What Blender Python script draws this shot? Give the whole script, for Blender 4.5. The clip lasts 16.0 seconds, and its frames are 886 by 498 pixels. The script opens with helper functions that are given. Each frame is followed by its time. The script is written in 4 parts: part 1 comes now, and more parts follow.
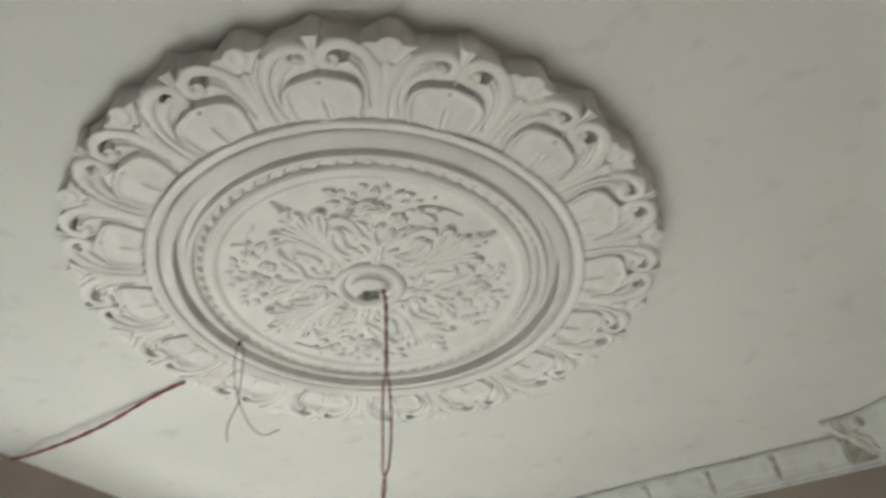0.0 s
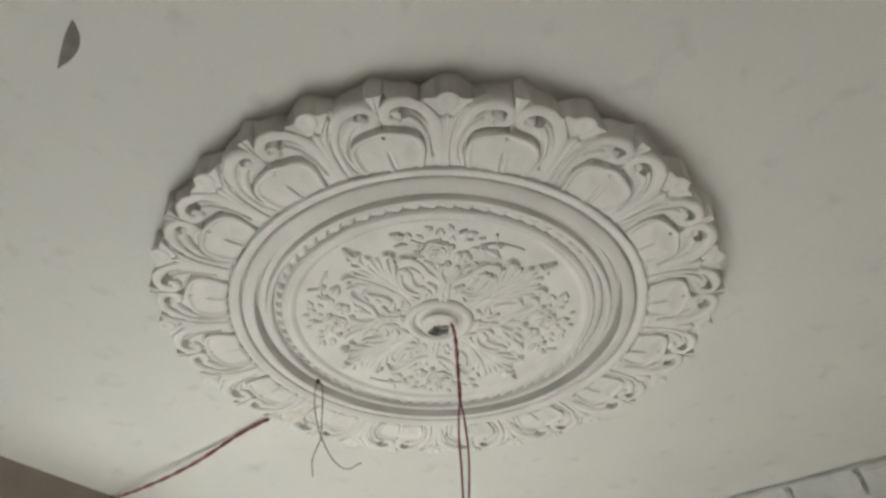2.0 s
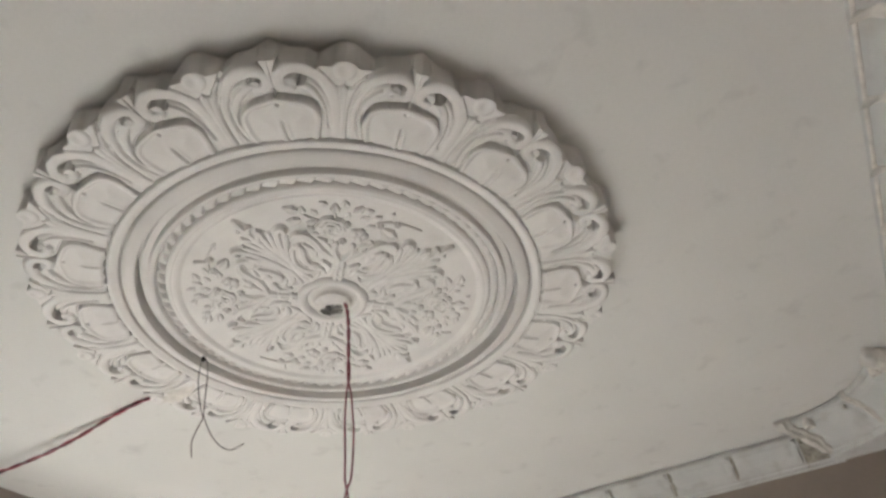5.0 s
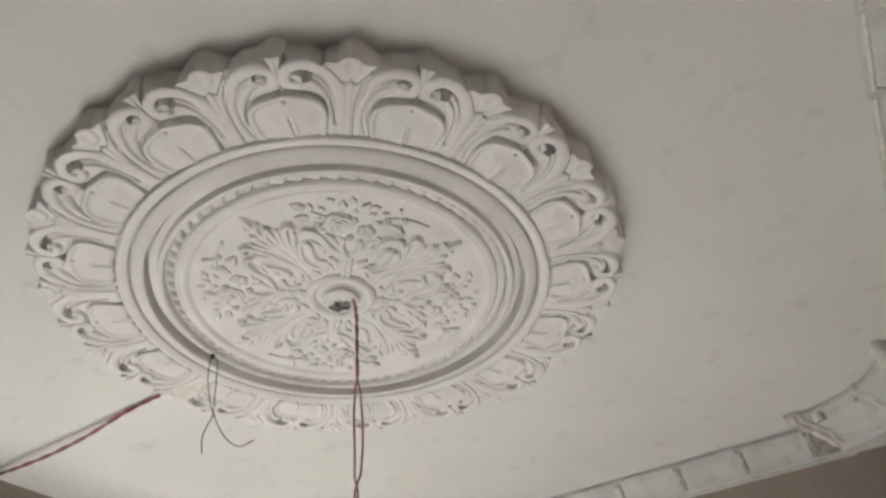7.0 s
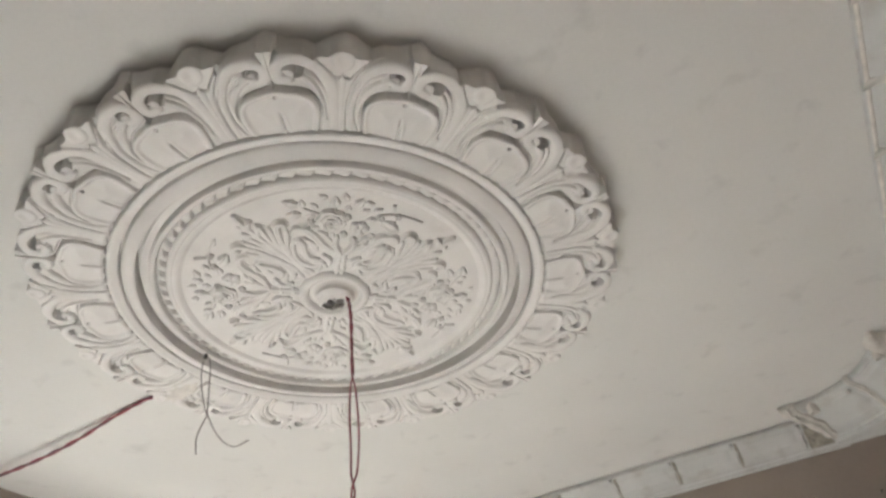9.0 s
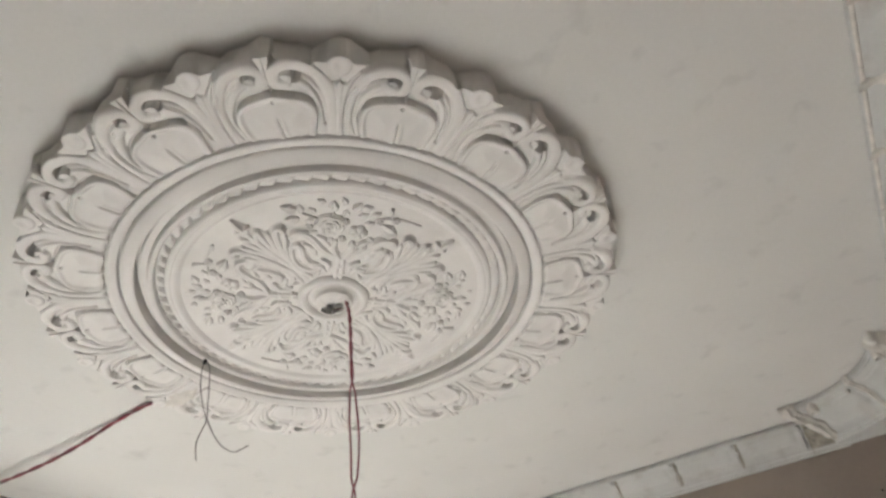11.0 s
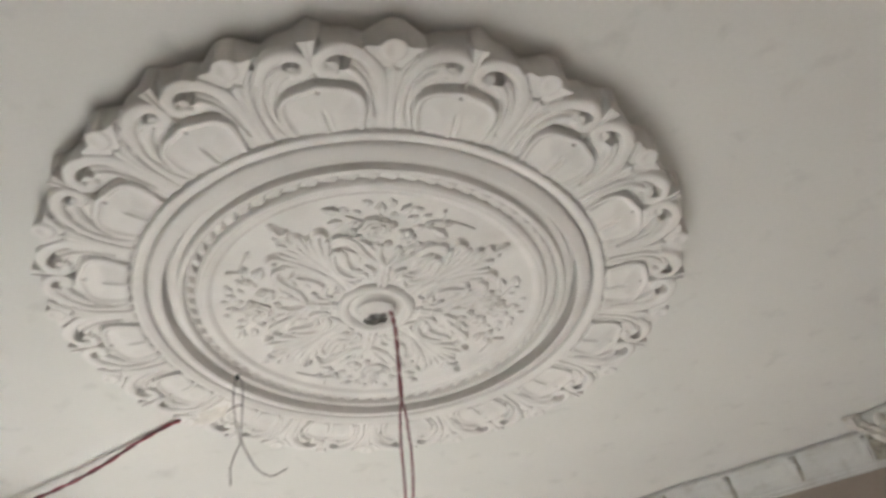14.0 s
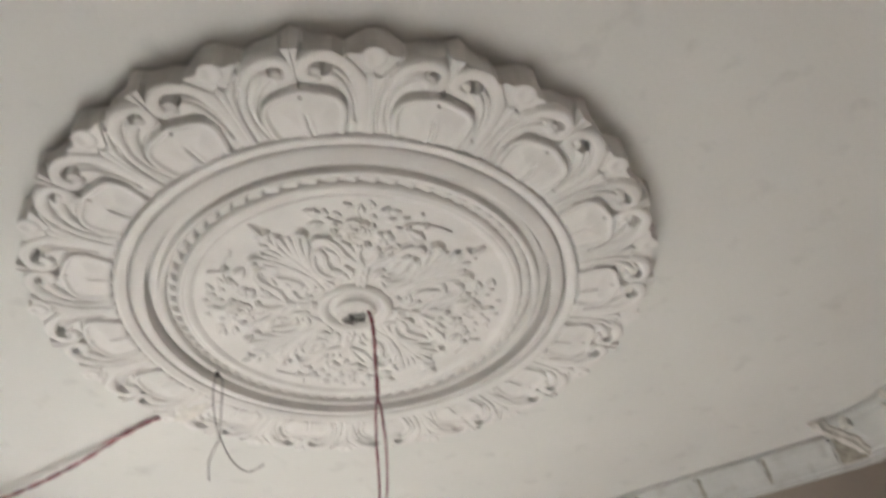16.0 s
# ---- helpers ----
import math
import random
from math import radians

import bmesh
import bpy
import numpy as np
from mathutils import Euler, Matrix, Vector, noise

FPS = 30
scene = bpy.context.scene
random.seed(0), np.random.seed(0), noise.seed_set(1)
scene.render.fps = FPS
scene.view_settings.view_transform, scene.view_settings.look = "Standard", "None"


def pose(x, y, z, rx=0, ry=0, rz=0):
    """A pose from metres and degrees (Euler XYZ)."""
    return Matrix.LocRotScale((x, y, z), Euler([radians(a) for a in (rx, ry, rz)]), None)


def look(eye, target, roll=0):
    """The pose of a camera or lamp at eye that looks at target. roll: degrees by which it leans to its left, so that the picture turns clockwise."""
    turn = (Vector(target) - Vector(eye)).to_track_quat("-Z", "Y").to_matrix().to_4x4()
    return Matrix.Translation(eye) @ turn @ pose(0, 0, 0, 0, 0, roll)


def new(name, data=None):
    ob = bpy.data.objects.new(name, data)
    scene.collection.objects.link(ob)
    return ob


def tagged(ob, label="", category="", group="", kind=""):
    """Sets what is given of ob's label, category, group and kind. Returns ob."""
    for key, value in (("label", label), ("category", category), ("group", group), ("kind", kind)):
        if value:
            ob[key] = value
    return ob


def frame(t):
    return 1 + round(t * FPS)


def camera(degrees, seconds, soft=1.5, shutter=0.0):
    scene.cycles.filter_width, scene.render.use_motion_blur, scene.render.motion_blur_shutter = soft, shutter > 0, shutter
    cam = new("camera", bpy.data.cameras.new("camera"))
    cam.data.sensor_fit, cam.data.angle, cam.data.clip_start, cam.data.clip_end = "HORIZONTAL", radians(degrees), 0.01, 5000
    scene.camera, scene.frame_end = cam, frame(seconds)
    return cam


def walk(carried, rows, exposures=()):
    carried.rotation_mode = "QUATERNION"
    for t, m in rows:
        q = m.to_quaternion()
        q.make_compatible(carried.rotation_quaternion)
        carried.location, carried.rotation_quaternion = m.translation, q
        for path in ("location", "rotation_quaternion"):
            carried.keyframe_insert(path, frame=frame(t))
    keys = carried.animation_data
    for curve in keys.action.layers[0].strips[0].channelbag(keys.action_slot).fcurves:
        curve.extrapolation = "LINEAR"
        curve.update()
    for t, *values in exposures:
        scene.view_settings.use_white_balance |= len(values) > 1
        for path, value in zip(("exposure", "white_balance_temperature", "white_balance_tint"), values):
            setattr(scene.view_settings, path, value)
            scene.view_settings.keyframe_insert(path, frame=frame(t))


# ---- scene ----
cam = camera(65.2, 16.0, soft=3.0, shutter=1.0)
PATH = [
    (0, (0.7989, -1.0286, 1.845), (0.0418, 0.2779, 3.157), -2.2),
    (0.5, (0.8353, -1.0416, 1.84), (0.1478, 0.274, 3.18), -4.2),
    (1, (0.8378, -1.0652, 1.837), (0.0882, 0.203, 3.19), -2.7),
    (1.5, (0.8328, -1.0793, 1.834), (0.0308, 0.1575, 3.184), -1.9),
    (2, (0.8264, -1.0968, 1.83), (-0.0452, 0.084, 3.188), -1.4),
    (2.5, (0.8389, -1.0776, 1.835), (0.0774, 0.1742, 3.196), -4.3),
    (3, (0.8436, -1.0577, 1.837), (0.1345, 0.2435, 3.181), -5.2),
    (3.5, (0.8356, -1.0546, 1.835), (0.1214, 0.2505, 3.172), -5.1),
    (4, (0.8383, -1.0552, 1.833), (0.1217, 0.2519, 3.167), -4.3),
    (4.5, (0.8425, -1.0488, 1.831), (0.1639, 0.286, 3.157), -5.0),
    (7, (0.8419, -1.048, 1.831), (0.1383, 0.2846, 3.147), -4.9),
    (7.5, (0.8375, -1.0485, 1.835), (0.1417, 0.294, 3.144), -5.7),
    (8, (0.8386, -1.0466, 1.834), (0.1611, 0.3046, 3.145), -6.6),
    (8.5, (0.8358, -1.0424, 1.834), (0.1572, 0.314, 3.138), -6.6),
    (9, (0.8308, -1.0421, 1.832), (0.1481, 0.3043, 3.143), -6.2),
    (11.5, (0.832, -1.0438, 1.832), (0.1553, 0.2971, 3.153), -6.9),
    (12, (0.832, -1.0474, 1.829), (0.1519, 0.2876, 3.154), -6.8),
    (12.5, (0.8256, -1.0469, 1.828), (0.1356, 0.2851, 3.151), -6.3),
    (13, (0.7687, -1.0139, 1.887), (0.0679, 0.3037, 3.217), -6.5),
    (13.5, (0.7271, -0.9839, 1.942), (0.0765, 0.3467, 3.285), -7.3),
    (14, (0.7155, -1.0025, 1.931), (0.0121, 0.3206, 3.256), -6.7),
    (14.5, (0.7124, -1.0322, 1.896), (-0.0594, 0.2477, 3.225), -2.3),
    (15, (0.7288, -1.0225, 1.902), (0.0784, 0.3528, 3.201), -6.6),
    (15.5, (0.7421, -1.0064, 1.895), (0.1067, 0.3969, 3.171), -7.2),
    (16, (0.7396, -1.0189, 1.899), (0.0798, 0.3201, 3.23), -7.0),
]
# seconds, stops, kelvin, tint
EXPOSURES = [(0.0, 2.97, 6270, 1), (0.5, 3.05, 6340, 6), (1.0, 2.92, 6340, 6), (2.0, 2.90, 6370, 3), (3.0, 2.95, 6370, 6), (4.5, 2.94, 6420, 9), (7.0, 2.97, 6420, 9),
             (8.0, 3.05, 6420, 9), (9.0, 3.08, 6420, 9), (11.5, 3.08, 6420, 9), (12.5, 3.06, 6420, 9), (13.5, 3.02, 6420, 9), (14.0, 3.03, 6390, 8), (15.0, 2.95, 6420, 8), (16.0, 3.04, 6420, 9)]
walk(cam, [(t, look(eye, target, roll)) for t, eye, target, roll in PATH], EXPOSURES)

# ---------------------------------------------------------------- world and light
CEIL = 2.9
WEST, EAST, NORTH, SOUTH = -1.6, 1.295, 1.705, -4.2
DOOR_Y0, DOOR_Y1, DOOR_Z = -0.10, 1.08, 2.10

world = bpy.data.worlds.new("sky")
scene.world = world
world.use_nodes = True
wn = world.node_tree.nodes
sky = wn.new("ShaderNodeTexSky")
sky.sky_type = "NISHITA"
sky.sun_disc = False
sky.sun_elevation = radians(48)
sky.sun_rotation = radians(281)
world.node_tree.links.new(sky.outputs[0], wn["Background"].inputs[0])
wn["Background"].inputs[1].default_value = 0.08

sun = new("sun", bpy.data.lights.new("sun", "SUN"))
sun.data.energy, sun.data.angle, sun.data.color = 5.0, radians(0.5), (1.0, 0.975, 0.95)
sun.matrix_world = look((-7.66, 1.5, 8.67), (0, 0, 0))


# ---------------------------------------------------------------- materials
def shade(name, colour, rough=0.7, spread=0.06, scale=6.0, fine=90.0, bump=0.15, stain_or_pit=None, spot_amount=0.0,
          spot_scale=2.5, spot_edges=(0.55, 0.72)):
    """A surface with large patches, fine grain, relief and optional stains or painted dark pits."""
    m = bpy.data.materials.new(name)
    m.use_nodes = True
    n, l = m.node_tree.nodes, m.node_tree.links
    b = n["Principled BSDF"]
    geo = n.new("ShaderNodeNewGeometry")
    big, small = n.new("ShaderNodeTexNoise"), n.new("ShaderNodeTexNoise")
    for t, s, d in ((big, scale, 5), (small, fine, 4)):
        t.inputs["Scale"].default_value, t.inputs["Detail"].default_value = s, d
        l.new(geo.outputs["Position"], t.inputs["Vector"])
    ramp = n.new("ShaderNodeValToRGB")
    low = tuple(max(0, c * (1 - spread)) for c in colour)
    high = tuple(min(1, c * (1 + spread)) for c in colour)
    ramp.color_ramp.elements[0].position, ramp.color_ramp.elements[1].position = 0.32, 0.68
    ramp.color_ramp.elements[0].color, ramp.color_ramp.elements[1].color = (*low, 1), (*high, 1)
    mixn = n.new("ShaderNodeMath")
    mixn.operation = "MULTIPLY_ADD"
    mixn.inputs[1].default_value = 0.3
    l.new(small.outputs["Fac"], mixn.inputs[0])
    sub = n.new("ShaderNodeMath")
    sub.operation = "MULTIPLY_ADD"
    sub.inputs[1].default_value, sub.inputs[2].default_value = 1.0, -0.15
    l.new(big.outputs["Fac"], sub.inputs[0])
    l.new(sub.outputs[0], mixn.inputs[2])
    l.new(mixn.outputs[0], ramp.inputs[0])
    out = ramp.outputs[0]
    if stain_or_pit:
        st = n.new("ShaderNodeTexNoise")
        st.inputs["Scale"].default_value, st.inputs["Detail"].default_value = spot_scale, 3
        st.inputs["Distortion"].default_value = 0.25
        l.new(geo.outputs["Position"], st.inputs["Vector"])
        sr = n.new("ShaderNodeMapRange")
        sr.inputs["From Min"].default_value, sr.inputs["From Max"].default_value = spot_edges
        sr.inputs["To Max"].default_value = spot_amount
        l.new(st.outputs["Fac"], sr.inputs["Value"])
        mx = n.new("ShaderNodeMix")
        mx.data_type = "RGBA"
        l.new(sr.outputs[0], mx.inputs["Factor"])
        l.new(out, mx.inputs["A"])
        mx.inputs["B"].default_value = (*stain_or_pit, 1)
        out = mx.outputs["Result"]
    l.new(out, b.inputs["Base Color"])
    rr = n.new("ShaderNodeMapRange")
    rr.inputs["To Min"].default_value, rr.inputs["To Max"].default_value = max(0.05, rough - 0.1), min(1, rough + 0.1)
    l.new(small.outputs["Fac"], rr.inputs["Value"])
    l.new(rr.outputs[0], b.inputs["Roughness"])
    if bump:
        bp = n.new("ShaderNodeBump")
        bp.inputs["Strength"].default_value, bp.inputs["Distance"].default_value = bump, 0.002
        l.new(small.outputs["Fac"], bp.inputs["Height"])
        l.new(bp.outputs[0], b.inputs["Normal"])
    return m


GYPSUM = shade("gypsum_plaster", (0.865, 0.84, 0.81), 0.75, 0.035, 9.0, 160.0, 0.10, (0.62, 0.58, 0.53), 0.35, 5.0, (0.58, 0.75))
CORNICE = shade("cornice_gypsum", (0.66, 0.66, 0.64), 0.75, 0.06, 7.0, 140.0, 0.15, (0.44, 0.42, 0.38), 0.40, 16.0, (0.50, 0.72))
BRACKET = shade("bracket_plaster", (0.76, 0.73, 0.68), 0.8, 0.10, 30.0, 140.0, 0.25)
GROUT = shade("dirty_joint_putty", (0.37, 0.345, 0.29), 0.9, 0.30, 40.0, 160.0, 0.4)
CEILING = shade("ceiling_plaster", (0.790, 0.780, 0.745), 0.8, 0.04, 1.6, 120.0, 0.12, (0.46, 0.45, 0.42), 0.34, 11.0, (0.60, 0.78))
PATCHING = shade("patching_plaster", (0.80, 0.765, 0.71), 0.85, 0.12, 25.0, 120.0, 0.4)
WALL = shade("wall_putty", (0.36, 0.306, 0.26), 0.85, 0.08, 3.0, 80.0, 0.25, (0.55, 0.52, 0.48), 0.3, 2.0)
FLOOR = shade("floor_cement", (0.56, 0.55, 0.52), 0.8, 0.12, 2.5, 60.0, 0.3, (0.50, 0.48, 0.45), 0.5, 1.4)
BOUNCE_CEMENT = shade("bounce_cement", (0.66, 0.64, 0.60), 0.85, 0.10, 2.5, 60.0, 0.3)
SOIL = shade("dark_soil", (0.05, 0.043, 0.036), 0.95, 0.2, 0.5, 12.0, 0.5)
# the black spots paint the shade of pits into the concrete's colour
CONCRETE = shade("raw_concrete", (0.36, 0.35, 0.335), 0.95, 0.45, 60.0, 220.0, 0.8, (0.03, 0.03, 0.03), 0.9, 75.0, (0.56, 0.62))
RED = shade("red_wire_insulation", (0.29, 0.028, 0.055), 0.4, 0.12, 30.0, 200.0, 0.02)
BLACK = shade("black_wire_insulation", (0.035, 0.028, 0.03), 0.42, 0.15, 30.0, 200.0, 0.02)
MAROON = shade("maroon_wire_insulation", (0.15, 0.040, 0.055), 0.42, 0.2, 40.0, 200.0, 0.02)
BROWN = shade("brown_tie_wire", (0.13, 0.09, 0.08), 0.5, 0.2, 30.0, 200.0, 0.02)
LOOSE_PAINT = shade("loose_paint", (0.30, 0.28, 0.24), 0.9, 0.2, 30.0, 150.0, 0.3)
DOOR_PAINT = shade("door_frame_paint", (0.45, 0.40, 0.34), 0.5, 0.08, 12.0, 90.0, 0.1)


# ---------------------------------------------------------------- mesh helpers
def mesh_from(name, verts, faces, material, smooth=True, sharp=50):
    me = bpy.data.meshes.new(name)
    me.from_pydata([tuple(map(float, v)) for v in verts], [], [tuple(map(int, f)) for f in faces])
    me.materials.append(material)
    if smooth:
        me.polygons.foreach_set("use_smooth", [True] * len(me.polygons))
        if sharp:
            me.set_sharp_from_angle(angle=radians(sharp))
    me.update()
    return me


def part(name, bm, material, parent=None, label=""):
    """Links a bmesh, or a finished mesh, as one object under its thing."""
    if isinstance(bm, bpy.types.Mesh):
        me = bm
    else:
        me = bpy.data.meshes.new(name)
        bmesh.ops.recalc_face_normals(bm, faces=bm.faces)
        bm.to_mesh(me)
        bm.free()
        me.materials.append(material)
    ob = new(name, me)
    ob.parent = parent
    if label:
        tagged(ob, label)
    return ob


def box(bm, x0, x1, y0, y1, z0, z1, bevel=0.0):
    made = bmesh.ops.create_cube(bm, size=1, matrix=Matrix.Translation(((x0 + x1) / 2, (y0 + y1) / 2, (z0 + z1) / 2))
                                 @ Matrix.Diagonal((x1 - x0, y1 - y0, z1 - z0, 1)))
    if bevel:
        edges = {e for v in made["verts"] for e in v.link_edges}
        bmesh.ops.bevel(bm, geom=list(edges), offset=bevel, segments=2, affect="EDGES")
    return bm


def curve_points(points, n):
    """Catmull-Rom samples through control points of any dimension."""
    p = np.array(points, float)
    p = np.vstack([2 * p[0] - p[1], p, 2 * p[-1] - p[-2]])
    out = []
    for t in np.linspace(0, len(p) - 3 - 1e-9, n):
        i, f = int(t), t - int(t)
        a, b, c, d = p[i:i + 4]
        out.append(0.5 * (2 * b + (c - a) * f + (2 * a - 5 * b + 4 * c - d) * f ** 2 + (3 * b - a - 3 * c + d) * f ** 3))
    return np.array(out)


def tube(points, radius, sides=8):
    """Vertices and faces of a round tube along 3D points, with closed ends."""
    p = [Vector(q) for q in points]
    verts, faces = [], []
    up = Vector((0.3, 0.5, 0.8)).normalized()
    for i, q in enumerate(p):
        d = (p[min(i + 1, len(p) - 1)] - p[max(i - 1, 0)]).normalized()
        a = (up - d * up.dot(d)).normalized()
        b = d.cross(a)
        up = a
        for k in range(sides):
            g = math.tau * k / sides
            verts.append(q + radius * (math.cos(g) * a + math.sin(g) * b))
    for i in range(len(p) - 1):
        for k in range(sides):
            j = (k + 1) % sides
            faces.append((i * sides + k, i * sides + j, (i + 1) * sides + j, (i + 1) * sides + k))
    faces.append(tuple(range(sides))[::-1])
    faces.append(tuple((len(p) - 1) * sides + k for k in range(sides)))
    return verts, faces


def lathe(profile, steps=256):
    """Faces of a body of revolution; profile runs through (radius, depth below the ceiling)."""
    verts, faces = [], []
    for i in range(steps):
        a = math.tau * i / steps
        for r, d in profile:
            verts.append((r * math.cos(a), r * math.sin(a), -d))
    m = len(profile)
    for i in range(steps):
        j = (i + 1) % steps
        for k in range(m - 1):
            faces.append((i * m + k, i * m + k + 1, j * m + k + 1, j * m + k))
    return verts, faces


# ---------------------------------------------------------------- the room
bm = box(bmesh.new(), WEST - 0.25, EAST + 0.2, SOUTH - 0.2, NORTH + 0.2, CEIL, CEIL + 0.15)
tagged(part("ceiling", bm, CEILING), "flat off-white plastered ceiling with faint grey blotches", "ceiling", kind="structure")
bm = box(bmesh.new(), WEST - 0.25, EAST + 0.2, SOUTH - 0.2, NORTH + 0.2, -0.12, 0)
tagged(part("floor", bm, FLOOR), "bare grey cement floor of an unfinished room", "floor", kind="structure")
bm = box(bmesh.new(), WEST - 0.25, EAST + 0.2, NORTH, NORTH + 0.2, 0, CEIL)
tagged(part("wall_north", bm, WALL), "brown-grey putty wall under a white cornice", "wall", kind="structure")
bm = box(bmesh.new(), EAST, EAST + 0.2, SOUTH, NORTH, 0, CEIL)
tagged(part("wall_east", bm, WALL), "brown-grey putty wall under a white cornice", "wall", kind="structure")
# unseen wall, set far back to weaken the fill light
bm = box(bmesh.new(), WEST - 0.25, EAST + 0.2, SOUTH - 0.2, SOUTH, 0, CEIL)
tagged(part("unseen_wall_south", bm, WALL), "plain brown-grey putty wall", "wall", kind="structure")
bm = bmesh.new()
box(bm, WEST - 0.25, WEST, SOUTH, DOOR_Y0, 0, CEIL)
box(bm, WEST - 0.25, WEST, DOOR_Y1, NORTH, 0, CEIL)
box(bm, WEST - 0.25, WEST, DOOR_Y0, DOOR_Y1, DOOR_Z, CEIL)
tagged(part("wall_west", bm, WALL), "plain brown-grey putty wall with an unseen opening added for light", "wall", kind="structure")
# unseen doorway, added so that sunlight comes in from the west
door = tagged(new("unseen_door_1"), "unseen doorway with a painted wooden frame, added to let in sunlight", "door", kind="structure")
for y0, y1, z0, z1 in ((DOOR_Y0, DOOR_Y0 + 0.05, 0, DOOR_Z), (DOOR_Y1 - 0.05, DOOR_Y1, 0, DOOR_Z), (DOOR_Y0 + 0.05, DOOR_Y1 - 0.05, DOOR_Z - 0.05, DOOR_Z)):
    part("door_frame", box(bmesh.new(), WEST - 0.24, WEST - 0.18, y0, y1, z0, z1, 0.004), DOOR_PAINT, door)
# unseen terrace, pale so that it bounces sunlight through the doorway
TERRACE = WEST - 0.25 - 1.10
bm = box(bmesh.new(), TERRACE, WEST - 0.25, SOUTH - 0.2, NORTH + 1.2, -0.12, -0.01)
tagged(part("terrace", bm, BOUNCE_CEMENT), "unseen pale cement terrace added to bounce sunlight indoors", "terrace", kind="structure")
# unseen parapet; its height sets how much of the terrace is sunlit
bm = box(bmesh.new(), TERRACE - 0.12, TERRACE, SOUTH - 0.2, NORTH + 1.2, -0.12, 0.45)
tagged(part("parapet", bm, WALL), "unseen low brown-grey parapet added to shade part of the terrace", "parapet", kind="structure")
# unseen ground, kept dark to limit the light it bounces indoors
bm = bmesh.new()
bmesh.ops.create_circle(bm, cap_ends=True, segments=64, radius=400, matrix=Matrix.Translation((0, 0, -0.4)))
tagged(part("ground", bm, SOIL), "unseen ground outside, kept dark to limit bounced light", "ground", kind="structure")

# ---------------------------------------------------------------- the ceiling medallion
PHASE = 38.9                    # direction of a flower of the outer wreath, degrees
HALF = math.pi / 16             # half the angle of one shell

medallion = tagged(new("ceiling_medallion"), "large round white gypsum ceiling rose with carved shells and roses", "ceiling medallion")
medallion.matrix_world = pose(0, 0, CEIL)


def polar(u, r):
    """Local metres from a share of the half shell's angle and a radius; y points outwards along the shell's axis."""
    return (r * math.sin(u * HALF), r * math.cos(u * HALF))


def stroke(x, y, path, widths, heights, n=40):
    """Height of a half-round raised stroke along a curve, and the distance from it."""
    p = curve_points(path, n)
    best, along = np.full(x.shape, 9.0), np.zeros(x.shape)
    for i in range(n - 1):
        (ax, ay), (bx, by) = p[i], p[i + 1]
        dx, dy = bx - ax, by - ay
        f = np.clip(((x - ax) * dx + (y - ay) * dy) / (dx * dx + dy * dy + 1e-12), 0, 1)
        d = np.hypot(x - ax - f * dx, y - ay - f * dy)
        near = d < best
        best = np.where(near, d, best)
        along = np.where(near, (i + f) / (n - 1), along)
    k = np.linspace(0, 1, len(widths))
    w, h = np.interp(along, k, widths), np.interp(along, k, heights)
    return h * np.clip(1 - (best / w) ** 3, 0, 1) ** 0.6, best


def step(a, b, x):
    t = np.clip((x - a) / (b - a), 0, 1)
    return t * t * (3 - 2 * t)


LIP_R = (0.490, 0.510, 0.530, 0.548, 0.562, 0.574, 0.584, 0.5915, 0.5965, 0.6015)
LIP_U = (0.545, 0.60, 0.640, 0.652, 0.642, 0.605, 0.525, 0.40, 0.20, 0.0)
# outline where the wreath meets the ceiling, and the outer edge of its face
RIM_U = (0.0, 0.04, 0.08, 0.12, 0.17, 0.24, 0.34, 0.48, 0.56, 0.62, 0.67, 0.72, 0.80, 0.86, 0.92, 1.0)
RIM_R = (0.6860, 0.6835, 0.6805, 0.6775, 0.6740, 0.6690, 0.6670, 0.6650, 0.6590, 0.6550, 0.6590, 0.6630, 0.6700, 0.6760, 0.6795, 0.6810)
FACE_U = (0.0, 0.05, 0.115, 0.135, 0.15, 0.24, 0.34, 0.48, 0.56, 0.62, 0.66, 0.70, 0.78, 0.83, 0.86, 0.89, 0.94, 1.0)
FACE_R = (0.6765, 0.6768, 0.6775, 0.671, 0.667, 0.670, 0.671, 0.669, 0.663, 0.658, 0.6635, 0.6650, 0.6635, 0.6645, 0.669, 0.6735, 0.6765, 0.678)
LIP = curve_points(list(zip(LIP_R, LIP_U)), 80)


def inside_shell(u, r):
    return u < np.interp(r, LIP[:, 0], LIP[:, 1])


